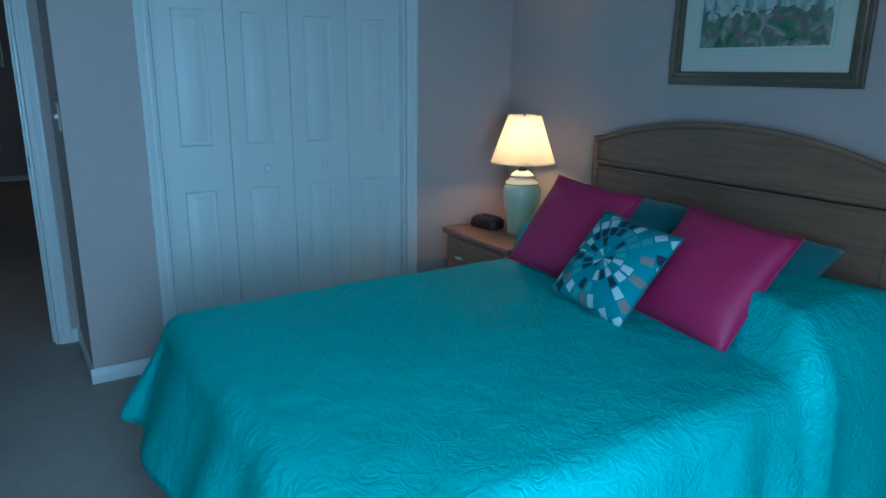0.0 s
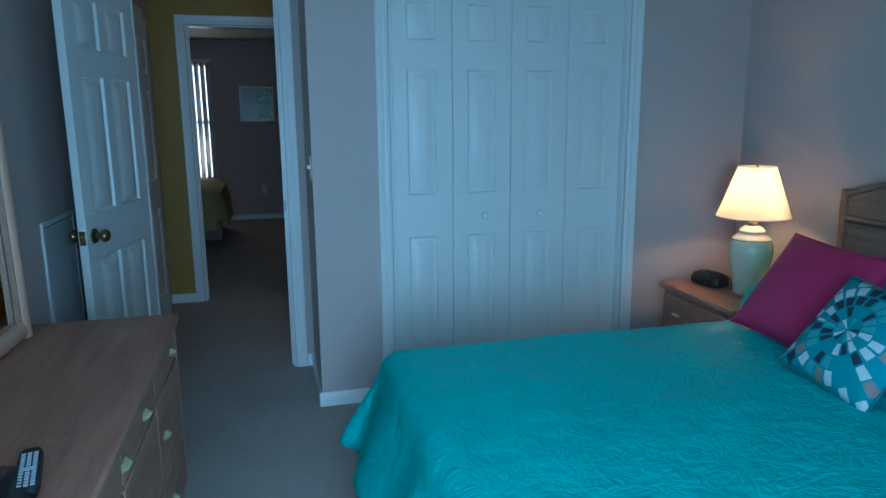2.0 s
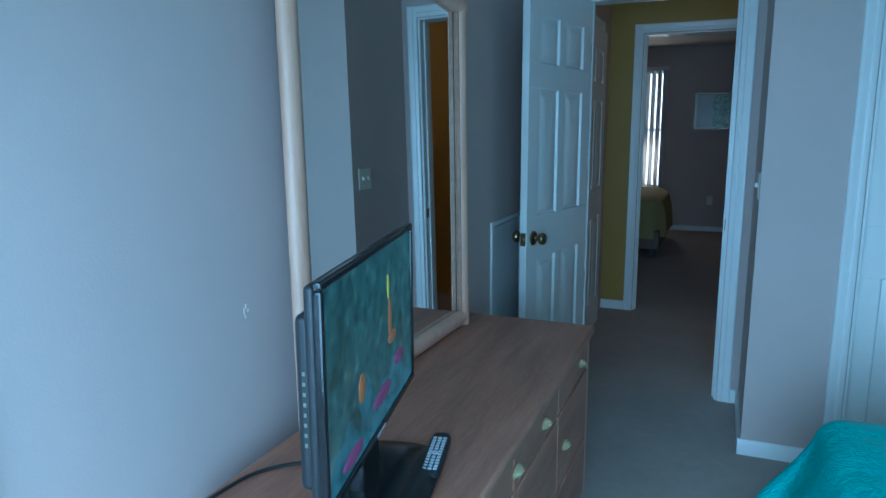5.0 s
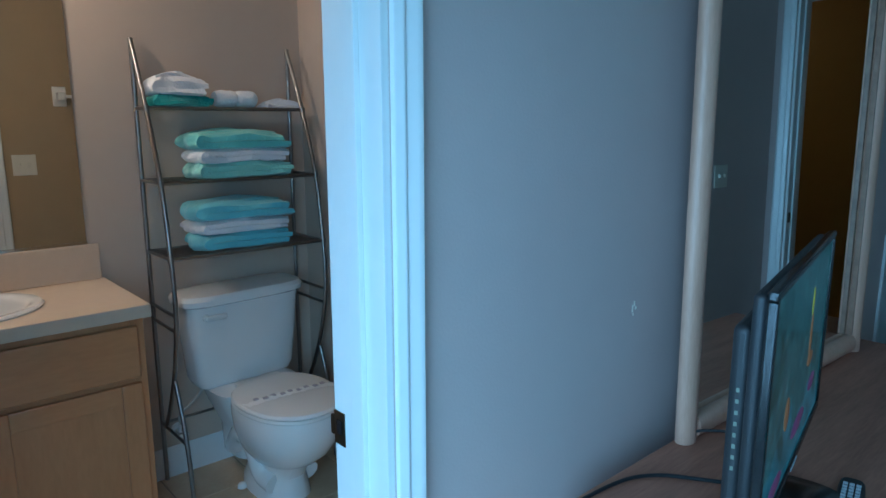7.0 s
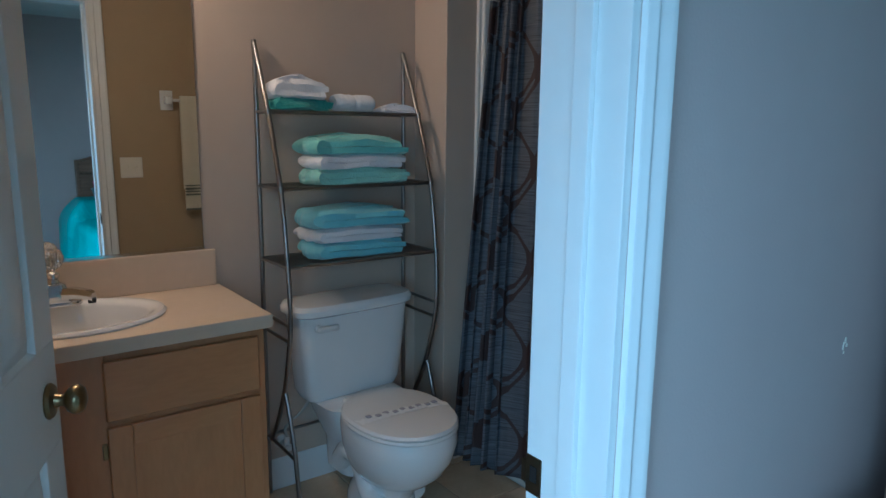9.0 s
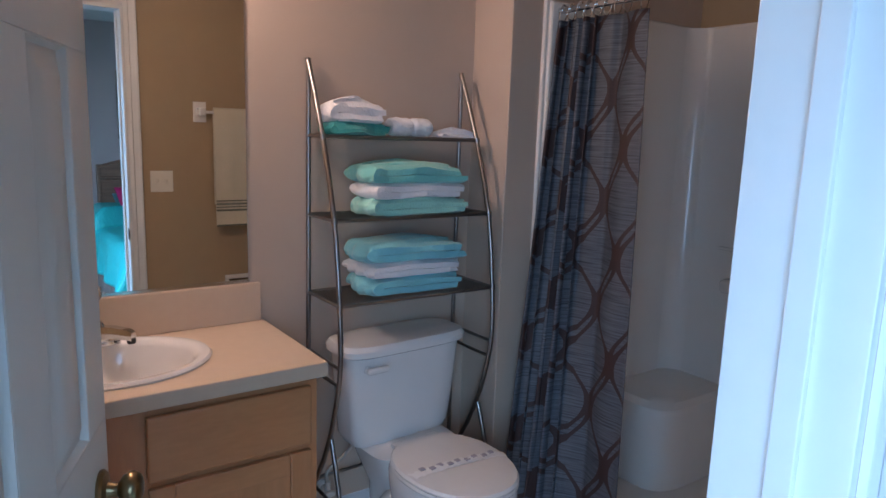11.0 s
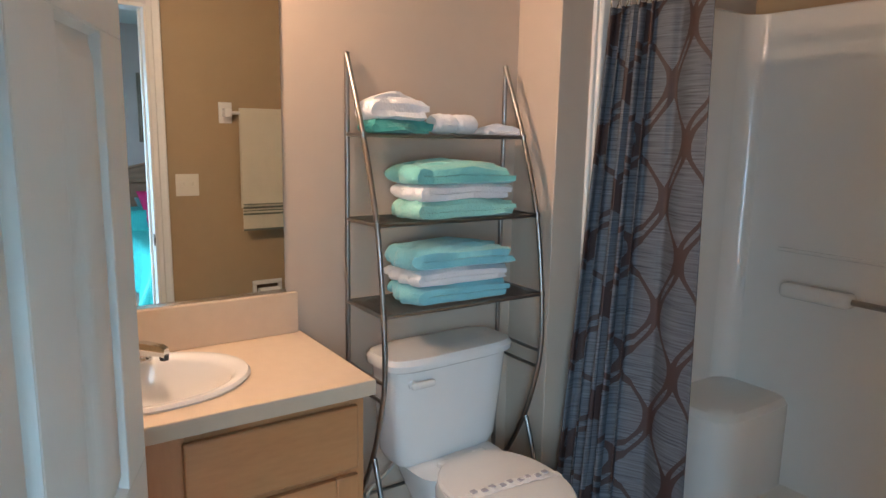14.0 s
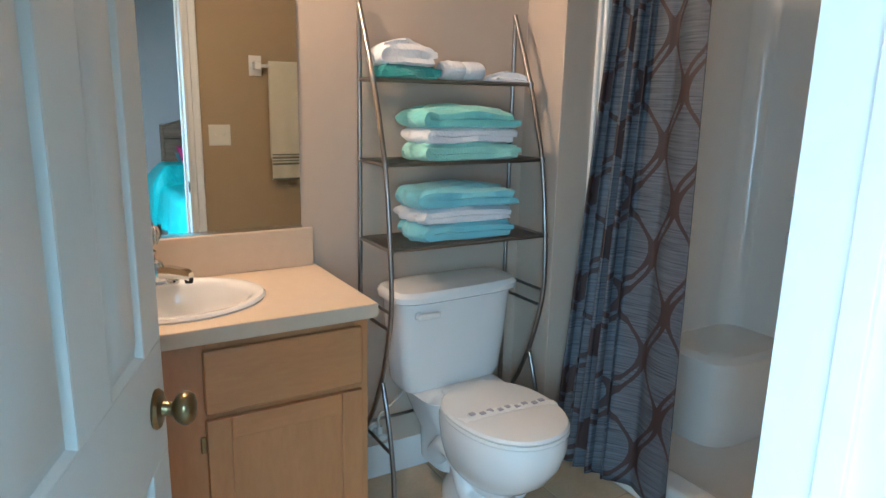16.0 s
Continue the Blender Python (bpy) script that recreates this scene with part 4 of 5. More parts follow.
picture = thing("framed_picture", pose(3.42, 1.58, 1.33), "framed cottage garden print with ivory mat above the headboard", "picture")
PW, PH, fw = 0.41, 0.66, 0.055
for a, b, c, d in ((-PW, PW, 0.0, fw), (-PW, PW, PH - fw, PH)):
    part("frame_rail", merge(box((-0.022, a, c), (-0.001, b, d), 0.004), box((-0.032, a + 0.012, c + 0.014), (-0.020, b - 0.012, c + 0.034), 0.005), box((-0.026, a + 0.03, d - 0.014), (-0.018, b - 0.03, d - 0.004), 0.003)), FRAMEMETAL, picture)
for a, b in ((-PW, -PW + fw), (PW - fw, PW)):
    part("frame_stile", merge(box((-0.0225, a, fw), (-0.001, b, PH - fw), 0.004), box((-0.032, (a + b) / 2 - 0.011, 0.03), (-0.020, (a + b) / 2 + 0.011, PH - 0.03), 0.005)), FRAMEMETAL, picture)
part("mat_board", box((-0.010, -PW + fw, fw), (-0.004, PW - fw, PH - fw), 0.0), MAT, picture, "ivory mat with a bevelled opening")
part("mat_line", merge(box((-0.0115, -PW + 0.125, 0.135), (-0.0098, PW - 0.125, 0.138), 0), box((-0.0115, -PW + 0.125, 0.139), (-0.0098, -PW + 0.128, PH - 0.13), 0), box((-0.0115, PW - 0.128, 0.139), (-0.0098, PW - 0.125, PH - 0.13), 0)), GREENTOWEL, picture, "thin green mat line")
pr = part("print", box((-0.0125, -PW + 0.14, 0.15), (-0.0095, PW - 0.14, PH - 0.15), 0.0), PAINTING, picture, "garden watercolour print", pose(-3.42, -1.58, -1.33))
pr.data.transform(pose(3.42, 1.58, 1.33))

# ---- dresser, mirror, television ----
DZ = 0.665
DTOP = 0.714
dresser = thing("dresser", pose(0.320, 1.724, 0) @ Matrix.Diagonal((0.935, 0.935, DTOP / DZ, 1)), "long pickled oak dresser with six drawers", "dresser")
part("body", box((-0.255, -0.785, 0.06), (0.238, 0.785, DZ - 0.03), 0.004), OAKX, dresser)
part("top", box((-0.275, -0.80, DZ - 0.03), (0.27, 0.79, DZ), 0.010, 3), OAK, dresser, "worn pickled oak top")
part("plinth", box((-0.245, -0.775, 0.0), (0.225, 0.775, 0.06), 0.003), OAK, dresser)
part("end_stile", box((0.2385, 0.752, 0.06), (0.252, 0.788, DZ - 0.031), 0.004), OAKPALE, dresser, "pale worn corner stile")
part("end_stile", box((0.2385, -0.788, 0.06), (0.252, -0.752, DZ - 0.031), 0.004), OAKPALE, dresser)
HANDLES = {(0.535, -0.745): (-0.60,), (0.535, -0.245): (-0.235, 0.06), (0.535, 0.255): (0.60,), (0.29, -0.745): (-0.36,), (0.29, -0.245): (), (0.29, 0.255): (0.35,), (0.075, -0.745): (-0.40,), (0.075, -0.245): (-0.19, 0.11), (0.075, 0.255): (0.40,)}
pull_shape = [(0, 0.0), (0.016, 0.0), (0.018, 0.004), (0.015, 0.010), (0.009, 0.020), (0.004, 0.024), (0, 0.025)]
for z0, z1 in ((0.535, 0.632), (0.29, 0.525), (0.075, 0.28)):
    for y0, y1 in ((-0.745, -0.255), (-0.245, 0.245), (0.255, 0.745)):
        dz = part("drawer_front", box((0.2385, y0, z0), (0.254, y1, z1), 0.005), OAK, dresser)
        for hy in HANDLES[(z0, y0)]:
            part("handle", moved(lathe(pull_shape, 16), pose(0.254, hy, (z0 + z1) / 2, 0, 90, 0) @ Matrix.Diagonal((0.85, 1.9, 0.9, 1))), PULL, dz, "oval cream and brass pull")

mirror = thing("dresser_mirror", pose(0.083, 1.831, DTOP + 0.001, 0, -0.7, -2) @ Matrix.Scale(0.935, 4), "tall mirror in a pale oak frame behind the dresser", "mirror")
MW, MH = 0.540, 1.20


def arch_line(inset, n=20):
    return [(0.02, MW - inset - 2 * (MW - inset) * i / n, MH - inset + 0.05 * math.sin(math.pi * i / n)) for i in range(n + 1)]


part("frame_post", moved(tube([(0.0, 0, 0.0), (0.0, 0, MH)], 0.030, 14, 0), pose(0.024, -MW + 0.03, 0) @ Matrix.Diagonal((0.75, 1, 1, 1))), OAKPALE, mirror)
part("frame_post", moved(tube([(0.0, 0, 0.0), (0.0, 0, MH)], 0.030, 14, 0), pose(0.024, MW - 0.03, 0) @ Matrix.Diagonal((0.75, 1, 1, 1))), OAKPALE, mirror)
part("frame_rail", moved(tube([(0, -MW + 0.06, 0), (0, MW - 0.06, 0)], 0.030, 14, 0), pose(0.024, 0, 0.03) @ Matrix.Diagonal((0.75, 1, 1, 1))), OAKPALE, mirror)
part("frame_rail", tube([(0.024, a[1], a[2]) for a in arch_line(0.02)], 0.026, 12, 0), OAKPALE, mirror, "arched oak top rail")
for y0 in (-MW + 0.056, MW - 0.064):
    part("inner_bead", box((0.016, y0, 0.05), (0.032, y0 + 0.008, MH - 0.02), 0.002), HEADWOOD, mirror)
part("backing", box((0.0, -MW + 0.035, 0.02), (0.008, MW - 0.035, MH), 0.001), HEADWOOD, mirror)
part("mirror_glass", box((0.0085, -MW + 0.05, 0.05), (0.013, MW - 0.05, MH), 0.0), MIRROR, mirror, "clear mirror glass")

tv = thing("television", pose(0.368, 1.178, DTOP + 0.002, 0, 0, 12.6) @ Matrix.Diagonal((0.935, 0.977, 0.935, 1)), "slim black flat television on a glossy stand", "television")
part("bezel", merge(box((-0.006, -0.313, 0.125), (0.010, 0.313, 0.142), 0.004), box((-0.006, -0.313, 0.510), (0.010, 0.313, 0.525), 0.004), box((-0.006, -0.313, 0.142), (0.010, -0.298, 0.510), 0.004), box((-0.006, 0.298, 0.142), (0.010, 0.313, 0.510), 0.004)), BLACK, tv)
screen = part("screen", box((-0.004, -0.299, 0.141), (0.0055, 0.299, 0.511), 0.0), SCREEN, tv, "lit screen with a green and teal picture")
back = part("back_cover", merge(box((-0.026, -0.302, 0.133), (-0.005, 0.302, 0.517), 0.009, 3), box((-0.055, -0.275, 0.15), (-0.025, 0.275, 0.46), 0.012, 3)), BLACKMATT, tv)
for i in range(8):
    part("port", moved(box((-0.0025, -0.0008, -0.0035), (0.0025, 0.0, 0.0035), 0.0006, 1), pose(-0.040, -0.275, 0.235 + i * 0.018)), STRIPE, back, "small grey side button")
part("stand_neck", box((-0.050, -0.06, 0.008), (-0.012, 0.06, 0.16), 0.01), BLACK, tv)
part("stand_base", skin([oval(0.002, 0, 0.115, 0.19, 0.0, 40, 3.4), oval(0.002, 0, 0.118, 0.193, 0.006, 40, 3.4), oval(0.0, 0, 0.102, 0.177, 0.016, 40, 3.4), oval(-0.015, 0, 0.05, 0.09, 0.024, 40, 2.6)]), BLACK, tv, "glossy black oval stand")
part("logo_bar", box((0.009, -0.03, 0.129), (0.011, 0.03, 0.135), 0.0005), KEY, tv, "plain grey mark")
for y, z, w, h, mat in ((0.10, 0.345, 0.014, 0.05, ORANGEGLOW), (0.115, 0.30, 0.035, 0.014, ORANGEGLOW), (0.09, 0.42, 0.008, 0.028, YELLOWGLOW), (-0.11, 0.27, 0.022, 0.03, ORANGEGLOW), (0.17, 0.235, 0.042, 0.017, PLUMGLOW), (0.03, 0.20, 0.07, 0.018, PLUMGLOW), (-0.17, 0.165, 0.06, 0.016, PLUMGLOW)):
    part("picture_shape", moved(lathe([(0, 0), (1, 0), (0.98, 0.0006), (0, 0.0008)], 18), pose(0.0055, y, z, 0, 90, 0) @ Matrix.Diagonal((h, w, 1, 1))), mat, screen, "plain coloured patch of the picture")

SHRUNK = pose(0.0585, 0.0033, DTOP - DZ * 0.935) @ Matrix.Scale(0.935, 4)
lone("power_cable", tube([(0.275, 1.35, 0.72), (0.245, 1.350, 0.69), (0.214, 1.341, DZ + 0.006), (0.179, 1.318, DZ + 0.005), (0.14, 1.293, DZ + 0.005), (0.085, 1.257, DZ + 0.005), (0.046, 1.201, DZ + 0.005), (0.034, 1.137, DZ + 0.005), (0.028, 1.058, DZ + 0.005), (0.020, 1.030, DZ - 0.004), (0.012, 1.018, DZ - 0.05), (0.008, 1.016, 0.50), (0.008, 1.02, 0.30)], 0.0042, 8, 3), RUBBER, "black power cable lying over the dresser", "cable", "", SHRUNK)
lone("aerial_cable", tube([(0.268, 1.44, 0.78), (0.20, 1.46, 0.73), (0.12, 1.47, 0.715), (0.05, 1.458, 0.695), (0.02, 1.443, 0.675), (0.008, 1.44, 0.62), (0.006, 1.44, 0.4)], 0.0035, 8, 3), RUBBER, "thin black aerial cable behind the television", "cable", "", SHRUNK)

remote = thing("remote_control", pose(0.427, 1.330, DTOP, 0, 0, 13.5) @ Matrix.Scale(0.935, 4), "black remote control with rows of pale keys", "remote control")
part("case", skin([oval(0, 0, 0.022, 0.104, 0.0, 32, 6), oval(0, 0, 0.025, 0.107, 0.006, 32, 6), oval(0, 0, 0.024, 0.106, 0.014, 32, 6), oval(0, 0, 0.020, 0.102, 0.018, 32, 6)]), BLACKMATT, remote)
for j in range(12):
    for i in range(3):
        if j in (5, 6) and i == 1:
            continue
        part("key", box((-0.0165 + i * 0.012, -0.082 + j * 0.0135, 0.0175), (-0.0075 + i * 0.012, -0.0735 + j * 0.0135, 0.0205), 0.001, 1), KEY, remote)
part("key", lathe([(0.004, 0.0175), (0.008, 0.0175), (0.008, 0.021), (0.004, 0.021)], 16), KEY, remote, "round pale navigation key", pose(0, -0.004, 0))

# ---- small things on the walls ----
vent = thing("return_air_grille", pose(0, 2.975, 0.30), "white louvred return air grille low on the wall", "vent")
part("frame", merge(box((0.0, 0.0, 0.0), (0.010, 0.022, 0.69), 0.002), box((0.0, 0.45, 0.0), (0.010, 0.472, 0.69), 0.002), box((0.0, 0.022, 0.0), (0.010, 0.45, 0.022), 0.002), box((0.0, 0.022, 0.668), (0.010, 0.45, 0.69), 0.002)), WHITE, vent)
# flat dark sheet on the wall in place of a shaded duct
part("backing", box((0.0, 0.02, 0.02), (0.002, 0.452, 0.67), 0), DARKBRONZE, vent, "dark sheet for the shade behind the slats")
slat = finish("slat", moved(box((-0.006, 0.022, -0.0008), (0.006, 0.45, 0.0008), 0), pose(0, 0, 0, 0, 40, 0)), WHITE)
for i in range(50):
    s = new("slat", slat)
    s.parent, s.location = vent, (0.0055, 0, 0.030 + i * 0.0128)

mark = lone("wall_scuff", merge(*[box((0.0, 1.250 + dy, 1.015 + dz), (0.0016, 1.250 + dy + w, 1.015 + dz + h), 0.0005, 1) for dy, dz, w, h in ((0, 0.0, 0.004, 0.016), (0.006, 0.012, 0.005, 0.012), (0.012, 0.004, 0.006, 0.007), (0.004, -0.008, 0.003, 0.006))]), PLATE, "small white scuff of filler on the wall", "wall mark")


def switch_plate(m, label, toggles=1):
    plate = thing("light_switch", m, label, "light switch")
    w = 0.035 + 0.023 * (toggles - 1)
    part("plate", box((-w, -0.005, -0.057), (w, 0.0, 0.057), 0.002), PLATE, plate)
    for i in range(toggles):
        x = (i - (toggles - 1) / 2) * 0.046
        part("toggle", moved(box((-0.005, -0.016, -0.012), (0.005, -0.004, 0.006), 0.002), pose(x, 0, 0.002, -18, 0, 0)), PLATE, plate)
    for z in (-0.042, 0.042):
        part("screw", moved(lathe([(0, 0), (0.003, 0), (0.002, 0.0012), (0, 0.0014)], 8), pose(0, -0.005, z, 90, 0, 0)), PLATE, plate)
    return plate


switch_plate(pose(1.112, 3.24, 1.17, 0, 0, -90), "ivory double light switch beside the closet", 2)
switch_plate(pose(-0.12, 0.768, 1.185, 0, 0, -90), "ivory double light switch beside the bathroom door", 2)

# ---- far bedroom ----
far_bed = thing("far_bed", pose(-0.55, 8.3, 0), "bed with a pale mustard cover in the far room", "bed")
rings = []
for e, z in ((0.0, 0.22), (-0.01, 0.45), (-0.05, 0.61), (-0.12, 0.655), (-0.4, 0.66)):
    ring = []
    for p in oval(0, 0, 0.98 + e, 0.80 + e, z, 72, 7):
        a = math.atan2(p[1], p[0])
        f = 0.03 * math.sin(a * 23) * max(0, (0.6 - z) / 0.4)
        ring.append((p[0] * (1 + f), p[1] * (1 + f), z))
    rings.append(ring)
part("bedcover", skin(rings), YELLOWCLOTH, far_bed, "pale mustard bedcover hanging in folds")
part("box_spring", box((-0.93, -0.75, 0.10), (0.93, 0.75, 0.30), 0.02), SKIRT, far_bed)
for x in (-0.86, 0.86):
    for y in (-0.68, 0.68):
        part("leg", box((x - 0.03, y - 0.03, 0), (x + 0.03, y + 0.03, 0.12), 0.003), BLACKMATT, far_bed)
blind = thing("vertical_blind", pose(-0.03, 9.77, 0.56), "white vertical blind half closed over the far window", "window blind")
part("head_rail", box((-0.26, -0.02, 1.58), (0.26, 0.025, 1.63), 0.004), VINYL, blind)
for i in range(7):
    part("slat", moved(skin([[(-0.042, 0, z), (-0.02, 0.006, z), (0.02, 0.006, z), (0.042, 0, z), (0.02, 0.0048, z), (-0.02, 0.0048, z)] for z in (0.0, 1.58)]), pose(-0.23 + i * 0.075, 0, 0, 0, 0, 52)), VINYL, blind)
far_pic = thing("far_picture", pose(0.80, 9.80, 1.36), "framed picture on the far wall, pale on the left and leafy green on the right", "picture")
part("frame", merge(box((-0.23, -0.025, 0), (-0.20, 0, 0.48), 0.003), box((0.20, -0.025, 0), (0.23, 0, 0.48), 0.003), box((-0.20, -0.025, 0), (0.20, 0, 0.03), 0.003), box((-0.20, -0.025, 0.45), (0.20, 0, 0.48), 0.003)), FRAMEMETAL, far_pic)
fp = part("print", box((-0.20, -0.012, 0.03), (0.20, -0.006, 0.45), 0), FOLIAGE, far_pic, "pale face with a leafy green right part", pose(-0.80, -9.80, -1.36))
fp.data.transform(pose(0.80, 9.80, 1.36))
outlet = thing("wall_outlet", pose(0.83, 9.80, 0.42), "ivory wall outlet in the far room", "outlet")
part("plate", box((-0.035, -0.005, -0.057), (0.035, 0, 0.057), 0.002), PLATE, outlet)
for z in (-0.02, 0.02):
    part("socket", box((-0.016, -0.008, z - 0.013), (0.016, -0.004, z + 0.013), 0.003), WHITE, outlet)

# ---- assumed hall ceiling light ----
# unseen fixture, added to go with the hall's warm light
hall_light = thing("assumed_ceiling_light", pose(2.35, 4.60, H), "assumed warm flush ceiling light with a brass rim, unseen in the hall", "ceiling lamp")
part("rim", lathe([(0.10, 0.0), (0.15, 0.0), (0.155, -0.02), (0.145, -0.03), (0.10, -0.03)], 32), BRASS, hall_light, "brass rim")
part("diffuser", lathe([(0, -0.105), (0.06, -0.10), (0.11, -0.075), (0.14, -0.028), (0, -0.028)], 32), BULB, hall_light, "frosted glass bowl")

# ---- bathroom: vanity ----
vanity = thing("vanity_cabinet", pose(-1.60, 0.15, 0), "honey maple vanity cabinet with flat drawer fronts and panelled doors", "cabinet")
VX, VY0, VY1 = 0.215, -0.508, 0.515
part("body", box((-0.248, VY0, 0.09), (VX - 0.02, VY1, 0.69), 0.002), MAPLE, vanity)
for y in (VY0, VY1 - 0.016):
    part("side_panel", box((-0.248, y, 0.6905), (VX - 0.0205, y + 0.016, 0.8195), 0.001), MAPLE, vanity)
part("toe_kick", box((-0.24, VY0 + 0.005, 0.0), (VX - 0.09, VY1 - 0.005, 0.09), 0.002), MAPLE, vanity)
part("face_frame", merge(*[box((VX - 0.02, a, 0.09), (VX - 0.001, b, 0.820), 0.0015) for a, b in ((VY0, VY0 + 0.04), (-0.045, 0.072), (VY1 - 0.04, VY1))], *[box((VX - 0.02, a, c), (VX - 0.0015, b, d), 0.0015) for a, b in ((VY0 + 0.04, -0.045), (0.072, VY1 - 0.04)) for c, d in ((0.09, 0.115), (0.595, 0.635), (0.785, 0.820))]), MAPLE, vanity)
for y0, y1 in ((-0.48, -0.04), (0.065, 0.492)):
    part("drawer_front", box((VX, y0, 0.625), (VX + 0.019, y1, 0.795), 0.006, 3), MAPLEH, vanity)
    door = part("cabinet_door", box((VX + 0.001, y0 + 0.05, 0.15), (VX + 0.006, y1 - 0.05, 0.56), 0.001), MAPLE, vanity)
    for a, b in ((y0, y0 + 0.062), (y1 - 0.062, y1)):
        part("stile", box((VX, a, 0.10), (VX + 0.019, b, 0.608), 0.004), MAPLE, door)
    for a, b in ((0.10, 0.162), (0.546, 0.608)):
        part("rail", box((VX, y0 + 0.062, a), (VX + 0.0185, y1 - 0.062, b), 0.004), MAPLEH, door)
    part("door_panel", box((VX + 0.002, y0 + 0.060, 0.160), (VX + 0.011, y1 - 0.060, 0.548), 0.003), MAPLE, door)
    for z in (0.17, 0.54):
        part("hinge", box((VX - 0.001, (y0 - 0.012) if y0 < 0 else (y0 - 0.014), z - 0.022), (VX + 0.008, (y0 - 0.002) if y0 < 0 else (y0 - 0.001), z + 0.022), 0.002), BRASS, door, "antique brass hinge")

SX, SY, SA, SB = -1.612, 0.192, 0.180, 0.225


def counter_mesh():
    """A slab with an oval hole for the basin."""
    x0, x1, y0, y1, z0, z1 = -1.848, -1.352, -0.358, 0.680, 0.820, 0.861
    n, bm = 64, bmesh.new()
    hole, edge = [], []
    for i in range(n):
        a = 2 * math.pi * i / n
        c, s = math.cos(a), math.sin(a)
        hole.append((SX + SA * c, SY + SB * s))
        k = min(((x1 if c > 0 else x0) - SX) / c if abs(c) > 1e-6 else 1e9, ((y1 if s > 0 else y0) - SY) / s if abs(s) > 1e-6 else 1e9)
        edge.append((SX + k * c, SY + k * s))
    for cx in (x0, x1):
        for cy in (y0, y1):
            i = min(range(n), key=lambda q: (edge[q][0] - cx) ** 2 + (edge[q][1] - cy) ** 2)
            edge[i] = (cx, cy)
    rings = [[bm.verts.new((*p, z)) for p in pts] for pts, z in ((hole, z0), (hole, z1), (edge, z1), (edge, z0))]
    for a, b in zip(rings, rings[1:]):
        for i in range(n):
            bm.faces.new((a[i], a[(i + 1) % n], b[(i + 1) % n], b[i]))
    bmesh.ops.recalc_face_normals(bm, faces=bm.faces[:])
    return bm


counter = lone("vanity_countertop", counter_mesh(), LAMINATE, "beige laminate countertop with a square edge", "countertop")
part("front_edge", box((-1.3525, -0.356, 0.821), (-1.350, 0.682, 0.8595), 0.0008, 1), LAMEDGE, counter, "darker laminate edge band")
part("end_edge", box((-1.847, 0.6795, 0.821), (-1.3525, 0.682, 0.8595), 0.0008, 1), LAMEDGE, counter)
part("backsplash", box((-1.848, -0.358, 0.8615), (-1.829, 0.670, 0.989), 0.003), LAMINATE, counter, "beige laminate backsplash")

sink = thing("washbasin", pose(SX, SY, 0.861), "oval white china washbasin set in the counter", "sink")
prof = [(1.0, -0.04), (1.085, 0.0005), (1.10, 0.006), (1.07, 0.013), (1.0, 0.014), (0.93, 0.008), (0.88, -0.006), (0.84, -0.04), (0.74, -0.085), (0.55, -0.118), (0.30, -0.132), (0.09, -0.136)]
part("basin", skin([oval(0, 0, SA * (1 + (k - 1) * 1.0), SB * k, z, 56) for k, z in prof], caps=False), PORCELAIN, sink)
part("drain", lathe([(0, -0.136), (0.024, -0.136), (0.022, -0.131), (0.014, -0.130), (0, -0.1315)], 20), CHROME, sink, "chrome drain")
faucet = thing("faucet", pose(-1.775, 0.160, 0.872), "chrome single-lever faucet with a clear acrylic knob", "faucet")
part("base_plate", skin([oval(0, 0, 0.030, 0.075, 0.0, 40, 4), oval(0, 0, 0.030, 0.075, 0.008, 40, 4), oval(0, 0, 0.027, 0.070, 0.013, 40, 4)]), CHROME, faucet)
stem = part("body", skin([oval(0, 0, 0.029, 0.046, 0.012, 40, 5), oval(0, 0, 0.028, 0.040, 0.045, 40, 5), oval(0, 0, 0.024, 0.032, 0.066, 40, 4), oval(0, 0, 0.015, 0.018, 0.072, 40, 3), oval(0, 0, 0.014, 0.014, 0.082, 40, 2), oval(0, 0, 0.019, 0.019, 0.088, 40, 2), oval(0, 0, 0.019, 0.019, 0.098, 40, 2), oval(0, 0, 0.011, 0.011, 0.104, 40, 2), oval(0, 0, 0.009, 0.009, 0.116, 40, 2)]), CHROME, faucet)
spout = part("spout", moved(skin([[(x, y * w, z + q) for y, q in ((-0.015, -h), (0.015, -h), (0.017, 0), (0.012, h), (-0.012, h), (-0.017, 0))] for x, z, w, h in ((0.0, 0.036, 1.1, 0.018), (0.04, 0.040, 1.05, 0.016), (0.085, 0.036, 1.0, 0.013), (0.098, 0.030, 0.9, 0.011))]), pose(0.010, 0.02, 0, 0, 0, 52)), CHROME, faucet)
part("aerator", lathe([(0, 0.0), (0.011, 0.0), (0.012, 0.006), (0.012, 0.014), (0, 0.014)], 18), BLACKMATT, spout, "dark ribbed aerator", pose(0.066, 0.092, 0.010))
part("handle_knob", moved(skin([[((0.85 if i % 2 else 1.0) * r * math.cos(i * math.pi / 12), (0.85 if i % 2 else 1.0) * r * math.sin(i * math.pi / 12), z) for i in range(24)] for r, z in ((0.012, 0.0), (0.024, 0.008), (0.033, 0.024), (0.034, 0.040), (0.027, 0.056), (0.012, 0.064))]), pose(0, 0, 0.112)), CLEAR, stem, "clear acrylic knob")

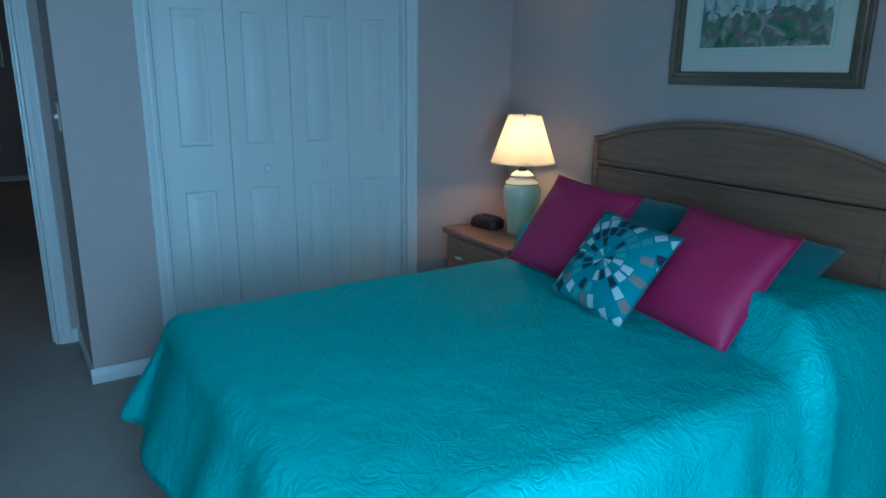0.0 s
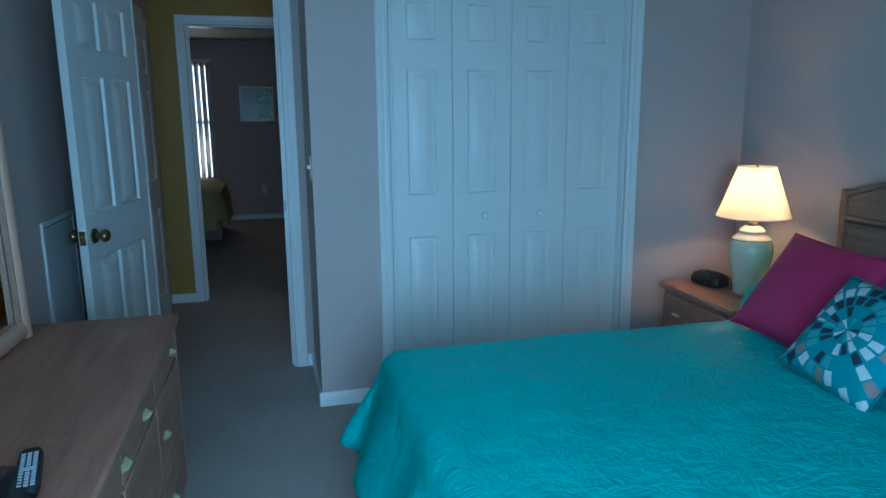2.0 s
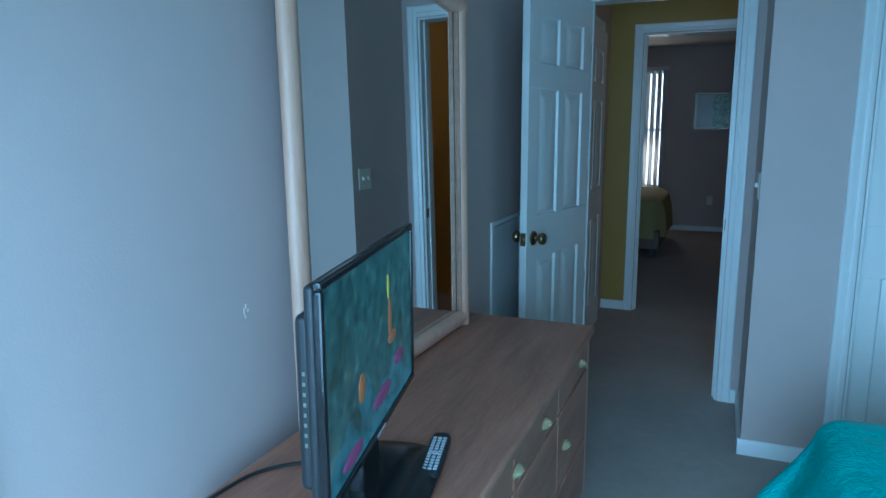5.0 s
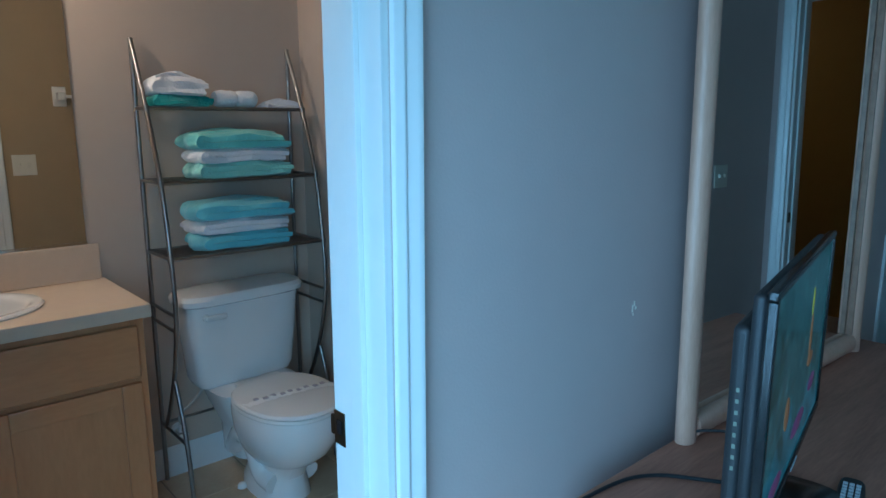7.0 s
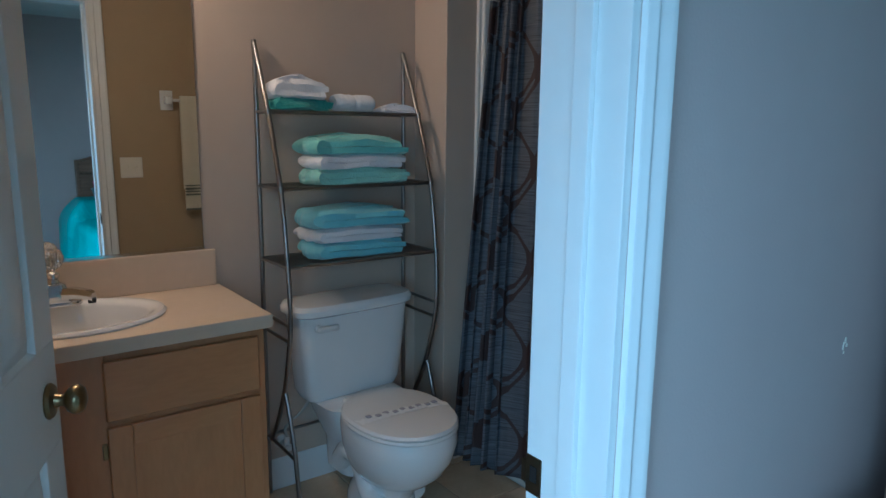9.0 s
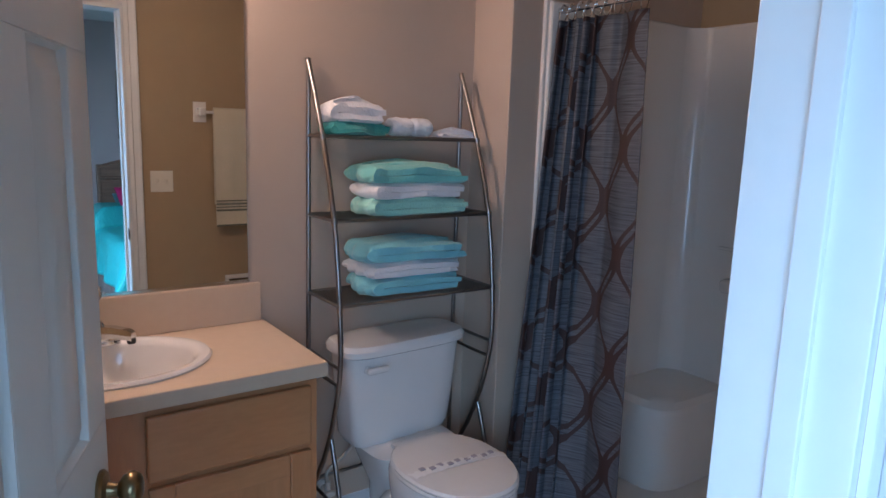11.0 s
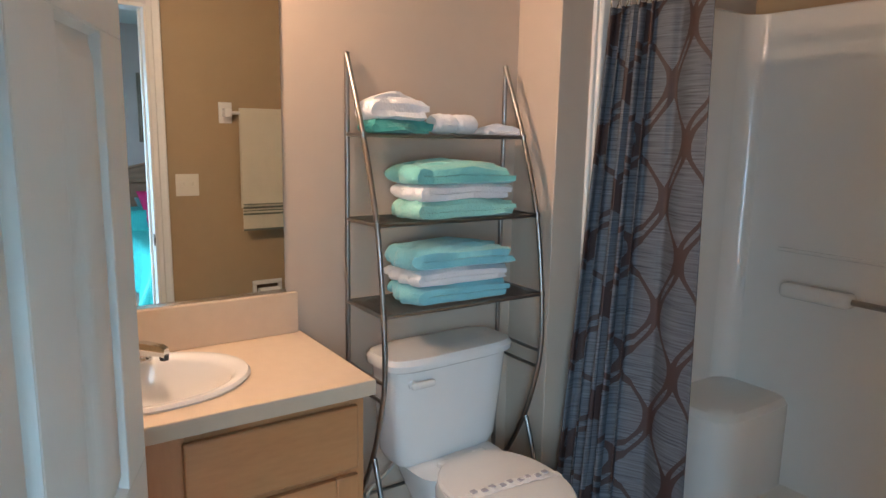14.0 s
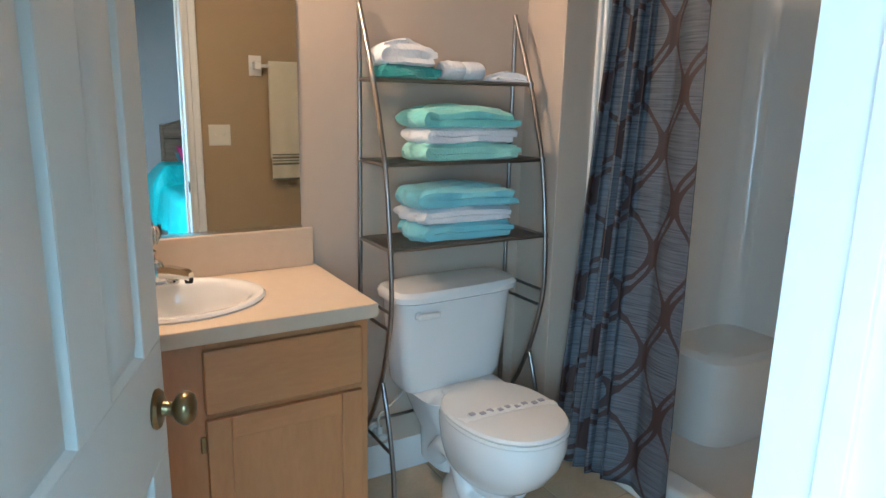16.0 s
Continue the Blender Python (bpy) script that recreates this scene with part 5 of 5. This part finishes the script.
wall_mirror = thing("bathroom_mirror", pose(-1.85, 0.13, 0.996), "frameless wall mirror above the vanity", "mirror")
part("mirror_glass", box((0.001, -0.485, 0.0), (0.006, 0.505, 1.05), 0.001), MIRROR, wall_mirror)
part("channel", box((0.0, -0.485, -0.006), (0.009, 0.507, 0.0045), 0.001), CHROME, wall_mirror, "thin metal mirror channel")
vlight = thing("vanity_light", pose(-1.85, 0.2, 2.16), "chrome vanity light bar with warm globes", "wall lamp")
part("bar", box((0.0, -0.30, -0.05), (0.03, 0.30, 0.05), 0.006), CHROME, vlight)
for y in (-0.2, 0.0, 0.2):
    part("arm", tube([(0.03, y, 0), (0.10, y, 0)], 0.012, 10, 0), CHROME, vlight)
    part("globe", moved(lathe([(0, -0.045), (0.025, -0.038), (0.042, -0.015), (0.045, 0.005), (0.036, 0.028), (0.018, 0.042), (0, 0.045)], 18), pose(0.14, y, 0)), BULB, vlight, "frosted warm globe bulb")

# ---- bathroom: toilet ----
toilet = thing("toilet", pose(-1.845, 1.135, 0, 0, 0, 2.6), "white two-piece toilet with closed lid and paper band", "toilet")
tank = part("tank", skin([oval(0.105, 0, 0.075, 0.195, 0.40, 44, 5), oval(0.105, 0, 0.085, 0.21, 0.43, 44, 5), oval(0.108, 0, 0.092, 0.225, 0.58, 44, 5), oval(0.110, 0, 0.098, 0.238, 0.735, 44, 5)]), PORCELAIN, toilet)
part("tank_lid", skin([oval(0.112, 0, 0.100, 0.242, 0.733, 44, 4.5), oval(0.114, 0, 0.112, 0.258, 0.742, 44, 4.5), oval(0.114, 0, 0.114, 0.26, 0.762, 44, 4.5), oval(0.114, 0, 0.104, 0.25, 0.778, 44, 4.5), oval(0.113, 0, 0.06, 0.19, 0.787, 44, 4)]), PORCELAIN, toilet)
lever = part("flush_lever", merge(moved(lathe([(0, 0), (0.014, 0), (0.014, 0.008), (0.008, 0.012), (0, 0.013)], 16), pose(0.202, -0.180, 0.695, 0, 90, 0)), moved(box((0.213, -0.192, 0.684), (0.232, -0.105, 0.706), 0.008, 3), pose(0, 0, 0))), PLASTIC, toilet, "white flush lever")
bowl_rings = []
for z, cx, back, front, ay in ((0.0, 0.36, 0.20, 0.150, 0.105), (0.03, 0.36, 0.20, 0.145, 0.10), (0.09, 0.37, 0.18, 0.125, 0.088), (0.145, 0.385, 0.18, 0.145, 0.096), (0.175, 0.40, 0.18, 0.185, 0.120), (0.22, 0.415, 0.19, 0.222, 0.150), (0.28, 0.43, 0.21, 0.246, 0.173), (0.34, 0.44, 0.23, 0.254, 0.182), (0.370, 0.44, 0.233, 0.253, 0.182), (0.388, 0.44, 0.232, 0.249, 0.178)):
    bowl_rings.append(oval(cx, 0, back, ay, z, 44, 2.2, front))
part("bowl", skin(bowl_rings), PORCELAIN, toilet)
part("pedestal_back", skin([oval(0.16, 0, 0.10, 0.095, 0.10, 32, 4), oval(0.17, 0, 0.12, 0.10, 0.22, 32, 4), oval(0.17, 0, 0.13, 0.15, 0.33, 32, 4), oval(0.17, 0, 0.14, 0.175, 0.395, 32, 4), oval(0.16, 0, 0.10, 0.14, 0.404, 32, 4)]), PORCELAIN, toilet)
part("trapway", merge(*[tube([(0.20, s * 0.085, 0.16), (0.28, s * 0.095, 0.25), (0.36, s * 0.085, 0.20), (0.38, s * 0.08, 0.10), (0.46, s * 0.07, 0.08)], 0.045, 12, 2) for s in (-1, 1)]), PORCELAIN, toilet)
for s in (-1, 1):
    part("bolt_cap", lathe([(0, 0), (0.018, 0), (0.017, 0.012), (0.010, 0.020), (0, 0.022)], 14), PLASTIC, toilet, "white bolt cap", pose(0.30, s * 0.125, 0.02))
part("seat", skin([oval(0.445, 0, 0.215, 0.183, 0.389, 44, 2.2, 0.246), oval(0.445, 0, 0.218, 0.187, 0.395, 44, 2.2, 0.250), oval(0.445, 0, 0.216, 0.185, 0.405, 44, 2.2, 0.248)]), PLASTIC, toilet)
lid = part("seat_lid", skin([oval(0.445, 0, 0.214, 0.183, 0.4065, 44, 2.2, 0.246), oval(0.445, 0, 0.217, 0.186, 0.412, 44, 2.2, 0.249), oval(0.445, 0, 0.210, 0.180, 0.421, 44, 2.2, 0.242), oval(0.445, 0, 0.15, 0.125, 0.4265, 44, 2.2, 0.19)]), PLASTIC, toilet)
for s in (-1, 1):
    part("lid_hinge", box((0.225, s * 0.075 - 0.022, 0.395), (0.255, s * 0.075 + 0.022, 0.420), 0.006), PLASTIC, lid)
band_rows = []
for i in range(61):
    s = -0.168 + 0.336 * i / 60
    z = 0.4305 - 0.012 * (abs(s) / 0.168) ** 3
    x = 0.462 + 0.022 * s / 0.168
    if i in (0, 60):
        z = 0.400
    ruck = 0.0022 * math.sin(i * 1.35) + 0.0015 * math.sin(i * 0.62 + 1)
    band_rows.append([(x, s * 1.07, z + ruck), (x + 0.020, s * 1.07 + 0.003, z + 0.004 - ruck), (x + 0.040, s * 1.07 + 0.006, z + 0.6 * ruck), (x + 0.040, s * 1.07 + 0.006, z + 0.6 * ruck + 0.0008), (x + 0.020, s * 1.07 + 0.003, z + 0.0048 - ruck), (x, s * 1.07, z + ruck + 0.0008)])
band = lone("paper_band", skin(band_rows), PAPER, "white printed paper band round the toilet lid", "paper band", "", pose(-1.845, 1.135, 0, 0, 0, 2.6))
for i in range(9):
    part("print_bar", moved(box((0.006 + 0.008 * (i % 2), -0.009, 0.0), (0.022 + 0.008 * (i % 2), 0.009, 0.004), 0.0002, 1), pose(0.462 + 0.022 * (-0.13 + i * 0.0325) / 0.168, -0.13 + i * 0.0325, 0.4325)), INK, band, "unreadable grey print")
valve = thing("supply_valve", pose(-1.85, 0.90, 0.19), "white toilet supply valve and hose", "valve")
part("escutcheon", moved(lathe([(0, 0), (0.03, 0), (0.026, 0.008), (0, 0.010)], 18), pose(0, 0, 0, 0, 90, 0)), PLASTIC, valve)
part("valve_body", merge(moved(lathe([(0, 0.005), (0.012, 0.005), (0.012, 0.06), (0, 0.06)], 14), pose(0, 0, 0, 0, 90, 0)), moved(lathe([(0, 0), (0.011, 0), (0.011, 0.04), (0, 0.04)], 14), pose(0.05, 0, 0))), PLASTIC, valve)
part("valve_handle", moved(skin([oval(0, 0, 0.012, 0.022, 0, 20), oval(0, 0, 0.013, 0.024, 0.008, 20), oval(0, 0, 0.010, 0.02, 0.014, 20)]), pose(0.06, 0, 0, 0, 90, 0)), PLASTIC, valve)
part("hose", tube([(0.05, 0, 0.04), (0.05, -0.01, 0.08), (0.055, 0.05, 0.12), (0.075, 0.085, 0.17), (0.10, 0.08, 0.215)], 0.006, 10, 3), HOSE, valve, "braided grey hose")

# ---- bathroom: rack and towels ----
rack = thing("over_toilet_rack", pose(0, 0, 0), "pewter metal shelf rack standing over the toilet", "shelf rack")
RY0, RY1, RB = 0.837, 1.456, -1.826
bow = [(-1.828, 1.71), (-1.79, 1.63), (-1.755, 1.555), (-1.718, 1.468), (-1.67, 1.34), (-1.630, 1.207), (-1.606, 1.07), (-1.590, 0.94), (-1.580, 0.82), (-1.583, 0.724), (-1.603, 0.63), (-1.633, 0.53), (-1.665, 0.45), (-1.72, 0.34), (-1.79, 0.24)]
foot = [(-1.645, 0.475), (-1.600, 0.36), (-1.570, 0.24), (-1.552, 0.12), (-1.545, 0.004)]
for y in (RY0, RY1):
    part("back_leg", tube([(RB, y, 0.002), (RB, y, 1.71)], 0.0085, 10, 0), NICKEL, rack)
    part("front_leg", tube([(x, y, z) for x, z in bow], 0.0085, 10, 1), NICKEL, rack, "bowed front leg")
    part("foot", tube([(x, y, z) for x, z in foot], 0.0085, 10, 1), NICKEL, rack)
    part("side_bar", tube([(RB, y, 0.735), (-1.583, y, 0.735)], 0.006, 8, 0), NICKEL, rack)
    part("side_bar", tube([(RB, y, 0.675), (-1.594, y, 0.675)], 0.006, 8, 0), NICKEL, rack)
    part("side_bar", tube([(RB, y, 0.245), (-1.570, y, 0.245)], 0.006, 8, 0), NICKEL, rack)
    part("end_cap", moved(lathe([(0, 0), (0.0095, 0), (0.009, 0.006), (0, 0.009)], 12), pose(RB, y, 1.708)), NICKEL, rack)
part("cross_bar", tube([(RB, RY0, 0.245), (RB, RY1, 0.245)], 0.006, 8, 0), NICKEL, rack)
for z, xf in ((1.468, -1.718), (1.207, -1.630), (0.940, -1.590)):
    shelf = part("shelf", merge(tube([(xf, RY0, z), (xf, RY1, z)], 0.007, 8, 0), tube([(RB, RY0, z), (RB, RY1, z)], 0.006, 8, 0), tube([(RB, RY0, z), (xf, RY0, z)], 0.006, 8, 0), tube([(RB, RY1, z), (xf, RY1, z)], 0.006, 8, 0)), NICKEL, rack)
    n = int((xf - RB) / 0.0125)
    part("shelf_mesh", merge(*[box((RB + (xf - RB) * i / n - 0.0016, RY0, z - 0.001), (RB + (xf - RB) * i / n + 0.0016, RY1, z + 0.0025), 0) for i in range(1, n)], *[box((RB, RY0 + (RY1 - RY0) * i / 4 - 0.002, z - 0.004), (xf, RY0 + (RY1 - RY0) * i / 4 + 0.002, z - 0.001), 0) for i in range(1, 4)]), NICKEL, shelf, "close wire mesh")
    for y in (RY0, RY1):
        part("joint", moved(lathe([(0, -0.009), (0.011, -0.009), (0.011, 0.009), (0, 0.009)], 12), pose(xf, y, z)), NICKEL, shelf)


def lay_towel(x, y, z, w, d, h, mat, label, seed, turn=0, layers=3):
    lone("folded_towel", towel(w, d, h, seed, layers), mat, label, "towel", "folded towels on the rack", pose(x, y, z, 0, 0, turn))


z = 1.2105
for h, mat, lab, dw, sd in ((0.058, GREENTOWEL, "folded mint green bath towel", 0.415, 1), (0.053, WHITETOWEL, "folded white bath towel", 0.41, 5), (0.062, TEALTOWEL, "folded aqua bath towel", 0.415, 3)):
    lay_towel(-1.815, 0.980 + 0.004 * (sd % 3), z, dw - 0.055, 0.182, h, mat, lab + " in the upper stack", sd, -2 + sd % 3, 2)
    z += h * 0.97
z = 0.9435
for h, mat, lab, dw, sd in ((0.062, BLUETOWEL, "folded turquoise bath towel", 0.415, 2), (0.053, WHITETOWEL, "folded white bath towel", 0.41, 8), (0.068, BLUETOWEL, "folded turquoise ribbed bath towel", 0.425, 6)):
    lay_towel(-1.815, 0.965 + 0.004 * (sd % 3), z, dw - 0.055, 0.205, h, mat, lab + " in the lower stack", sd, -2 + sd % 3, 2)
    z += h * 0.97
lay_towel(-1.815, 0.870, 1.4715, 0.21, 0.105, 0.042, DEEPTEAL, "folded aqua hand towel on the top shelf", 4, 0, 2)
lay_towel(-1.815, 0.872, 1.5125, 0.20, 0.100, 0.066, WHITETOWEL, "folded white hand towel on the aqua one", 11, 0, 2)
for y, w, h, sd in ((1.105, 0.085, 0.062, 1), (1.185, 0.085, 0.066, 4)):
    rings = []
    for i in range(13):
        s = i / 12
        r = 0.034 * (1 - 0.25 * abs(2 * s - 1) ** 6)
        rings.append([(-1.765 + r * 1.25 * math.cos(a * math.pi / 12) + 0.004 * noise.noise((a, s * 5, sd)), y + w * s, 1.4735 + 0.033 + r * 0.95 * math.sin(a * math.pi / 12) + 0.003 * noise.noise((a, s * 4, sd + 3))) for a in range(24)])
    lone("rolled_washcloth", skin(rings), WHITETOWEL, "rolled white washcloth on the top shelf", "washcloth", "rolled washcloths")
lay_towel(-1.812, 1.30, 1.4715, 0.145, 0.09, 0.020, WHITETOWEL, "small folded white washcloth on the top shelf", 7, 0, 2)

# ---- bathroom: shower ----
shower = thing("shower_surround", pose(0, 0, 0), "white fibreglass shower stall with moulded seat", "shower")
part("end_panel", merge(box((-1.6495, 1.69, 0.0), (-1.605, 2.60, 1.98), 0.010, 3), box((-1.6495, 1.675, 0.0), (-1.618, 1.71, 1.985), 0.006, 3)), FIBREGLASS, shower)
part("back_panel", box((-1.648, 2.575, 0.0), (-0.122, 2.6295, 1.98), 0.012, 3), FIBREGLASS, shower)
part("other_end_panel", box((-0.165, 1.69, 0.0), (-0.1205, 2.60, 1.98), 0.010, 3), FIBREGLASS, shower)
part("corner_cove", skin([[(-1.606 + 0.09 * (1 - math.cos(a * math.pi / 16)), 2.576 - 0.09 * (1 - math.sin(a * math.pi / 16)), z) for a in range(9)] + [(-1.62, 2.59, z)] for z in (0.05, 1.975)]), FIBREGLASS, shower)
part("pan", box((-1.62, 1.72, 0.0), (-0.13, 2.59, 0.045), 0.01), FIBREGLASS, shower)
part("curb", box((-1.62, 1.665, 0.0), (-0.122, 1.785, 0.125), 0.022, 4), FIBREGLASS, shower, "rounded white curb")
part("seat", skin([oval(-1.48, 2.40, 0.20, 0.27, z, 44, 4) for z in (0.04, 0.40)] + [oval(-1.485, 2.405, 0.185, 0.255, 0.425, 44, 4), oval(-1.49, 2.41, 0.15, 0.22, 0.432, 44, 4)]), FIBREGLASS, shower, "moulded corner seat")
part("panel_seam", box((-1.40, 2.568, 1.03), (-0.17, 2.580, 1.045), 0.004), FIBREGLASS, shower)
part("soap_ledge", box((-1.345, 2.505, 0.855), (-1.075, 2.58, 0.915), 0.02, 4), FIBREGLASS, shower, "moulded white soap ledge")
part("grab_bar", tube([(-1.08, 2.535, 0.885), (-0.45, 2.535, 0.885)], 0.012, 12, 0), NICKEL, shower, "brushed metal grab bar")
part("bar_ledge", box((-0.46, 2.505, 0.855), (-0.30, 2.58, 0.915), 0.02, 4), FIBREGLASS, shower)
part("soap_niche", box((-1.606, 2.02, 1.46), (-1.592, 2.13, 1.58), 0.012, 3), FIBREGLASS, shower)

rod = thing("curtain_rod", pose(0, 0, 0), "chrome shower curtain rod", "curtain rod")
part("rod_tube", tube([(-1.648, 1.733, 1.946), (-0.1205, 1.733, 1.946)], 0.0125, 16, 0), CHROME, rod)
for x, turn in ((-1.6315, 90), (-0.1205, -90)):
    part("flange", moved(lathe([(0, 0), (0.03, 0), (0.03, 0.004), (0.018, 0.012), (0.016, 0.02), (0, 0.02)], 20), pose(x, 1.733, 1.946, 0, turn, 0)), CHROME, rod)

CX0, CX1, CTOP, CBOT = -1.60, -1.195, 1.905, 0.060


def curtain_at(s, z):
    """Where the cloth lies: s along the gathered cloth from 0 to 1."""
    f = (CTOP - z) / (CTOP - CBOT)
    g = s * 0.9 if s < 0.56 else 0.504 + (s - 0.56) / 0.44 * 0.496
    x = CX0 + (CX1 - CX0 + 0.135 * f) * g
    left = -0.16 * f * (1 - s) ** 1.2
    phase = 2 * math.pi * (5.0 * min(s, 0.56) / 0.56 + 0.75 * max(0.0, s - 0.56) / 0.44)
    fade = 1 - 0.55 * min(1.0, max(0.0, (s - 0.45) / 0.2))
    amp = (0.026 + 0.016 * f) * fade
    y = 1.728 + left - 0.105 * f * s + amp * math.sin(phase + 0.5 * math.sin(3 * f)) + 0.008 * math.sin(2.3 * phase + 2 * f)
    return Vector((x + 0.010 * math.sin(2 * phase + f), y, z))


def curtain_mesh(ns=170, nz=70):
    bm = bmesh.new()
    uv = bm.loops.layers.uv.new("cloth")
    cols, at = [], 0.0
    for i in range(ns + 1):
        s = i / ns
        if i:
            at += (curtain_at(s, 1.0) - curtain_at((i - 1) / ns, 1.0)).length * (0.34 if s < 0.56 else 1.0)
        cols.append(([bm.verts.new(curtain_at(s, CBOT + (CTOP - CBOT) * j / nz)) for j in range(nz + 1)], at))
    for (a, ua), (b, ub) in zip(cols, cols[1:]):
        for j in range(nz):
            f = bm.faces.new((a[j], b[j], b[j + 1], a[j + 1]))
            f.smooth = True
            for loop, (u, v) in zip(f.loops, ((ua, j), (ub, j), (ub, j + 1), (ua, j + 1))):
                loop[uv].uv = (u, CBOT + (CTOP - CBOT) * v / nz)
    return bm


curtain = lone("shower_curtain", curtain_mesh(), CURTAIN, "slate shower curtain with brown ogee lines, drawn aside", "shower curtain")
hem = curtain.modifiers.new("thickness", "SOLIDIFY")
hem.thickness, hem.offset = 0.0025, 0.0
def liner_mesh(ns=60, nz=20):
    rows = []
    for i in range(ns + 1):
        s = i / ns
        row = []
        for j in range(nz + 1):
            z = 0.26 + 1.64 * j / nz
            row.append((CX0 + 0.02 + (0.325 + 0.055 * (1.9 - z) / 1.8) * s, 1.772 + 0.012 * math.sin(s * 40) - 0.02 * (1.9 - z) / 1.8, z))
        rows.append(row)
    return skin(rows, closed=False, caps=False)


liner = lone("curtain_liner", liner_mesh(), WHITETOWEL, "white shower liner behind the curtain", "shower liner")
lm = liner.modifiers.new("thickness", "SOLIDIFY")
lm.thickness = 0.0015
for i in range(9):
    p = curtain_at((i + 0.25) / 9, CTOP)
    ring = thing("curtain_ring", pose(p.x, 1.733, 1.946), "small metal curtain ring on the rod", "curtain ring", "curtain rings")
    part("loop", tube([(0.004 * math.sin(a), 0.019 * math.cos(a), -0.012 + 0.030 * math.sin(a)) for a in [k * math.pi / 9 for k in range(19)]], 0.002, 6, 0), CHROME, ring)
    part("bead", moved(lathe([(0, -0.005), (0.004, -0.003), (0.005, 0.0), (0.004, 0.003), (0, 0.005)], 10), pose(0, 0, 0.019)), CHROME, ring)

# ---- bathroom: on the wall by the door, seen in the mirror ----
rail = thing("towel_bar", pose(-0.12, 1.305, 1.56), "white ceramic towel bar on the tan wall", "towel bar")
for y in (-0.33, 0.33):
    part("bracket", merge(box((-0.012, y - 0.035, -0.055), (0.0, y + 0.035, 0.055), 0.004), box((-0.075, y - 0.018, -0.022), (-0.01, y + 0.018, 0.022), 0.008, 3)), PORCELAIN, rail)
part("bar", tube([(-0.055, -0.33, 0), (-0.055, 0.33, 0)], 0.009, 12, 0), PLASTIC, rail)
hang = thing("hanging_towel", pose(-0.175, 1.245, 0.935), "ivory hand towel with grey stripes on the bar", "towel")


def hang_mesh():
    rings = []
    for i in range(21):
        y = -0.21 + 0.42 * i / 20
        w = 0.004 * math.sin(i * 1.3)
        out = [(-0.020 + w, y, 0.0), (-0.017 + w, y, 0.3), (-0.013, y, 0.62), (-0.010, y, 0.645), (0.0, y, 0.652), (0.010, y, 0.645), (0.013, y, 0.62), (0.016 + w, y, 0.12)]
        inn = [(0.008 + w, y, 0.12), (0.006, y, 0.62), (0.0, y, 0.640), (-0.006, y, 0.62), (-0.010 + w, y, 0.3), (-0.012 + w, y, 0.0)]
        rings.append(out + inn)
    return skin(rings)


cloth = part("cloth", hang_mesh(), IVORYTOWEL, hang)
for z, h in ((0.085, 0.010), (0.105, 0.006), (0.120, 0.010), (0.140, 0.006), (0.0, 0.010)):
    part("stripe", box((-0.0255, -0.211, z), (-0.0195, 0.211, z + h), 0.001, 1), STRIPE, cloth, "woven grey green stripe")
holder = thing("toilet_paper_holder", pose(-0.12, 1.178, 0.565), "white recessed toilet paper holder with a roll", "paper holder")
part("frame", merge(box((-0.018, -0.085, -0.075), (0.0, 0.085, -0.05), 0.005), box((-0.018, -0.085, 0.05), (0.0, 0.085, 0.075), 0.005), box((-0.018, -0.085, -0.05), (0.0, -0.062, 0.05), 0.005), box((-0.018, 0.062, -0.05), (0.0, 0.085, 0.05), 0.005)), PORCELAIN, holder)
# the wall stays flat; this dark plate supplies the hollow's shade
part("recess_shade", box((-0.006, -0.062, -0.05), (-0.001, 0.062, 0.05), 0), DARKBRONZE, holder, "dark plate standing for the shaded hollow")
part("paper_roll", moved(lathe([(0.018, -0.055), (0.045, -0.055), (0.045, 0.055), (0.018, 0.055)], 24), pose(-0.035, 0, -0.01, 90, 0, 0)), PAPER, holder, "paper roll")

# ---- bathroom floor tiles ----
bath_floor = bpy.data.objects["floor_bath"]
step = 0.305
tile = finish("tile", box((-step / 2 + 0.002, -step / 2 + 0.002, -0.010), (step / 2 - 0.002, step / 2 - 0.002, 0.0), 0.002, 1), TILE)
for i in range(7):
    for j in range(8):
        x, y = -1.845 + step * (i + 0.3), -0.36 + step * (j + 0.35)
        x0, x1 = max(x - step / 2, -1.849), min(x + step / 2, -0.061)
        y0, y1 = max(y - step / 2, -0.359), min(y + step / 2, 1.700)
        if x1 - x0 < 0.02 or y1 - y0 < 0.02:
            continue
        piece = new("tile", tile)
        piece.parent = bath_floor
        piece.location = ((x0 + x1) / 2, (y0 + y1) / 2, 0.0)
        piece.scale = ((x1 - x0) / step, (y1 - y0) / step, 1)
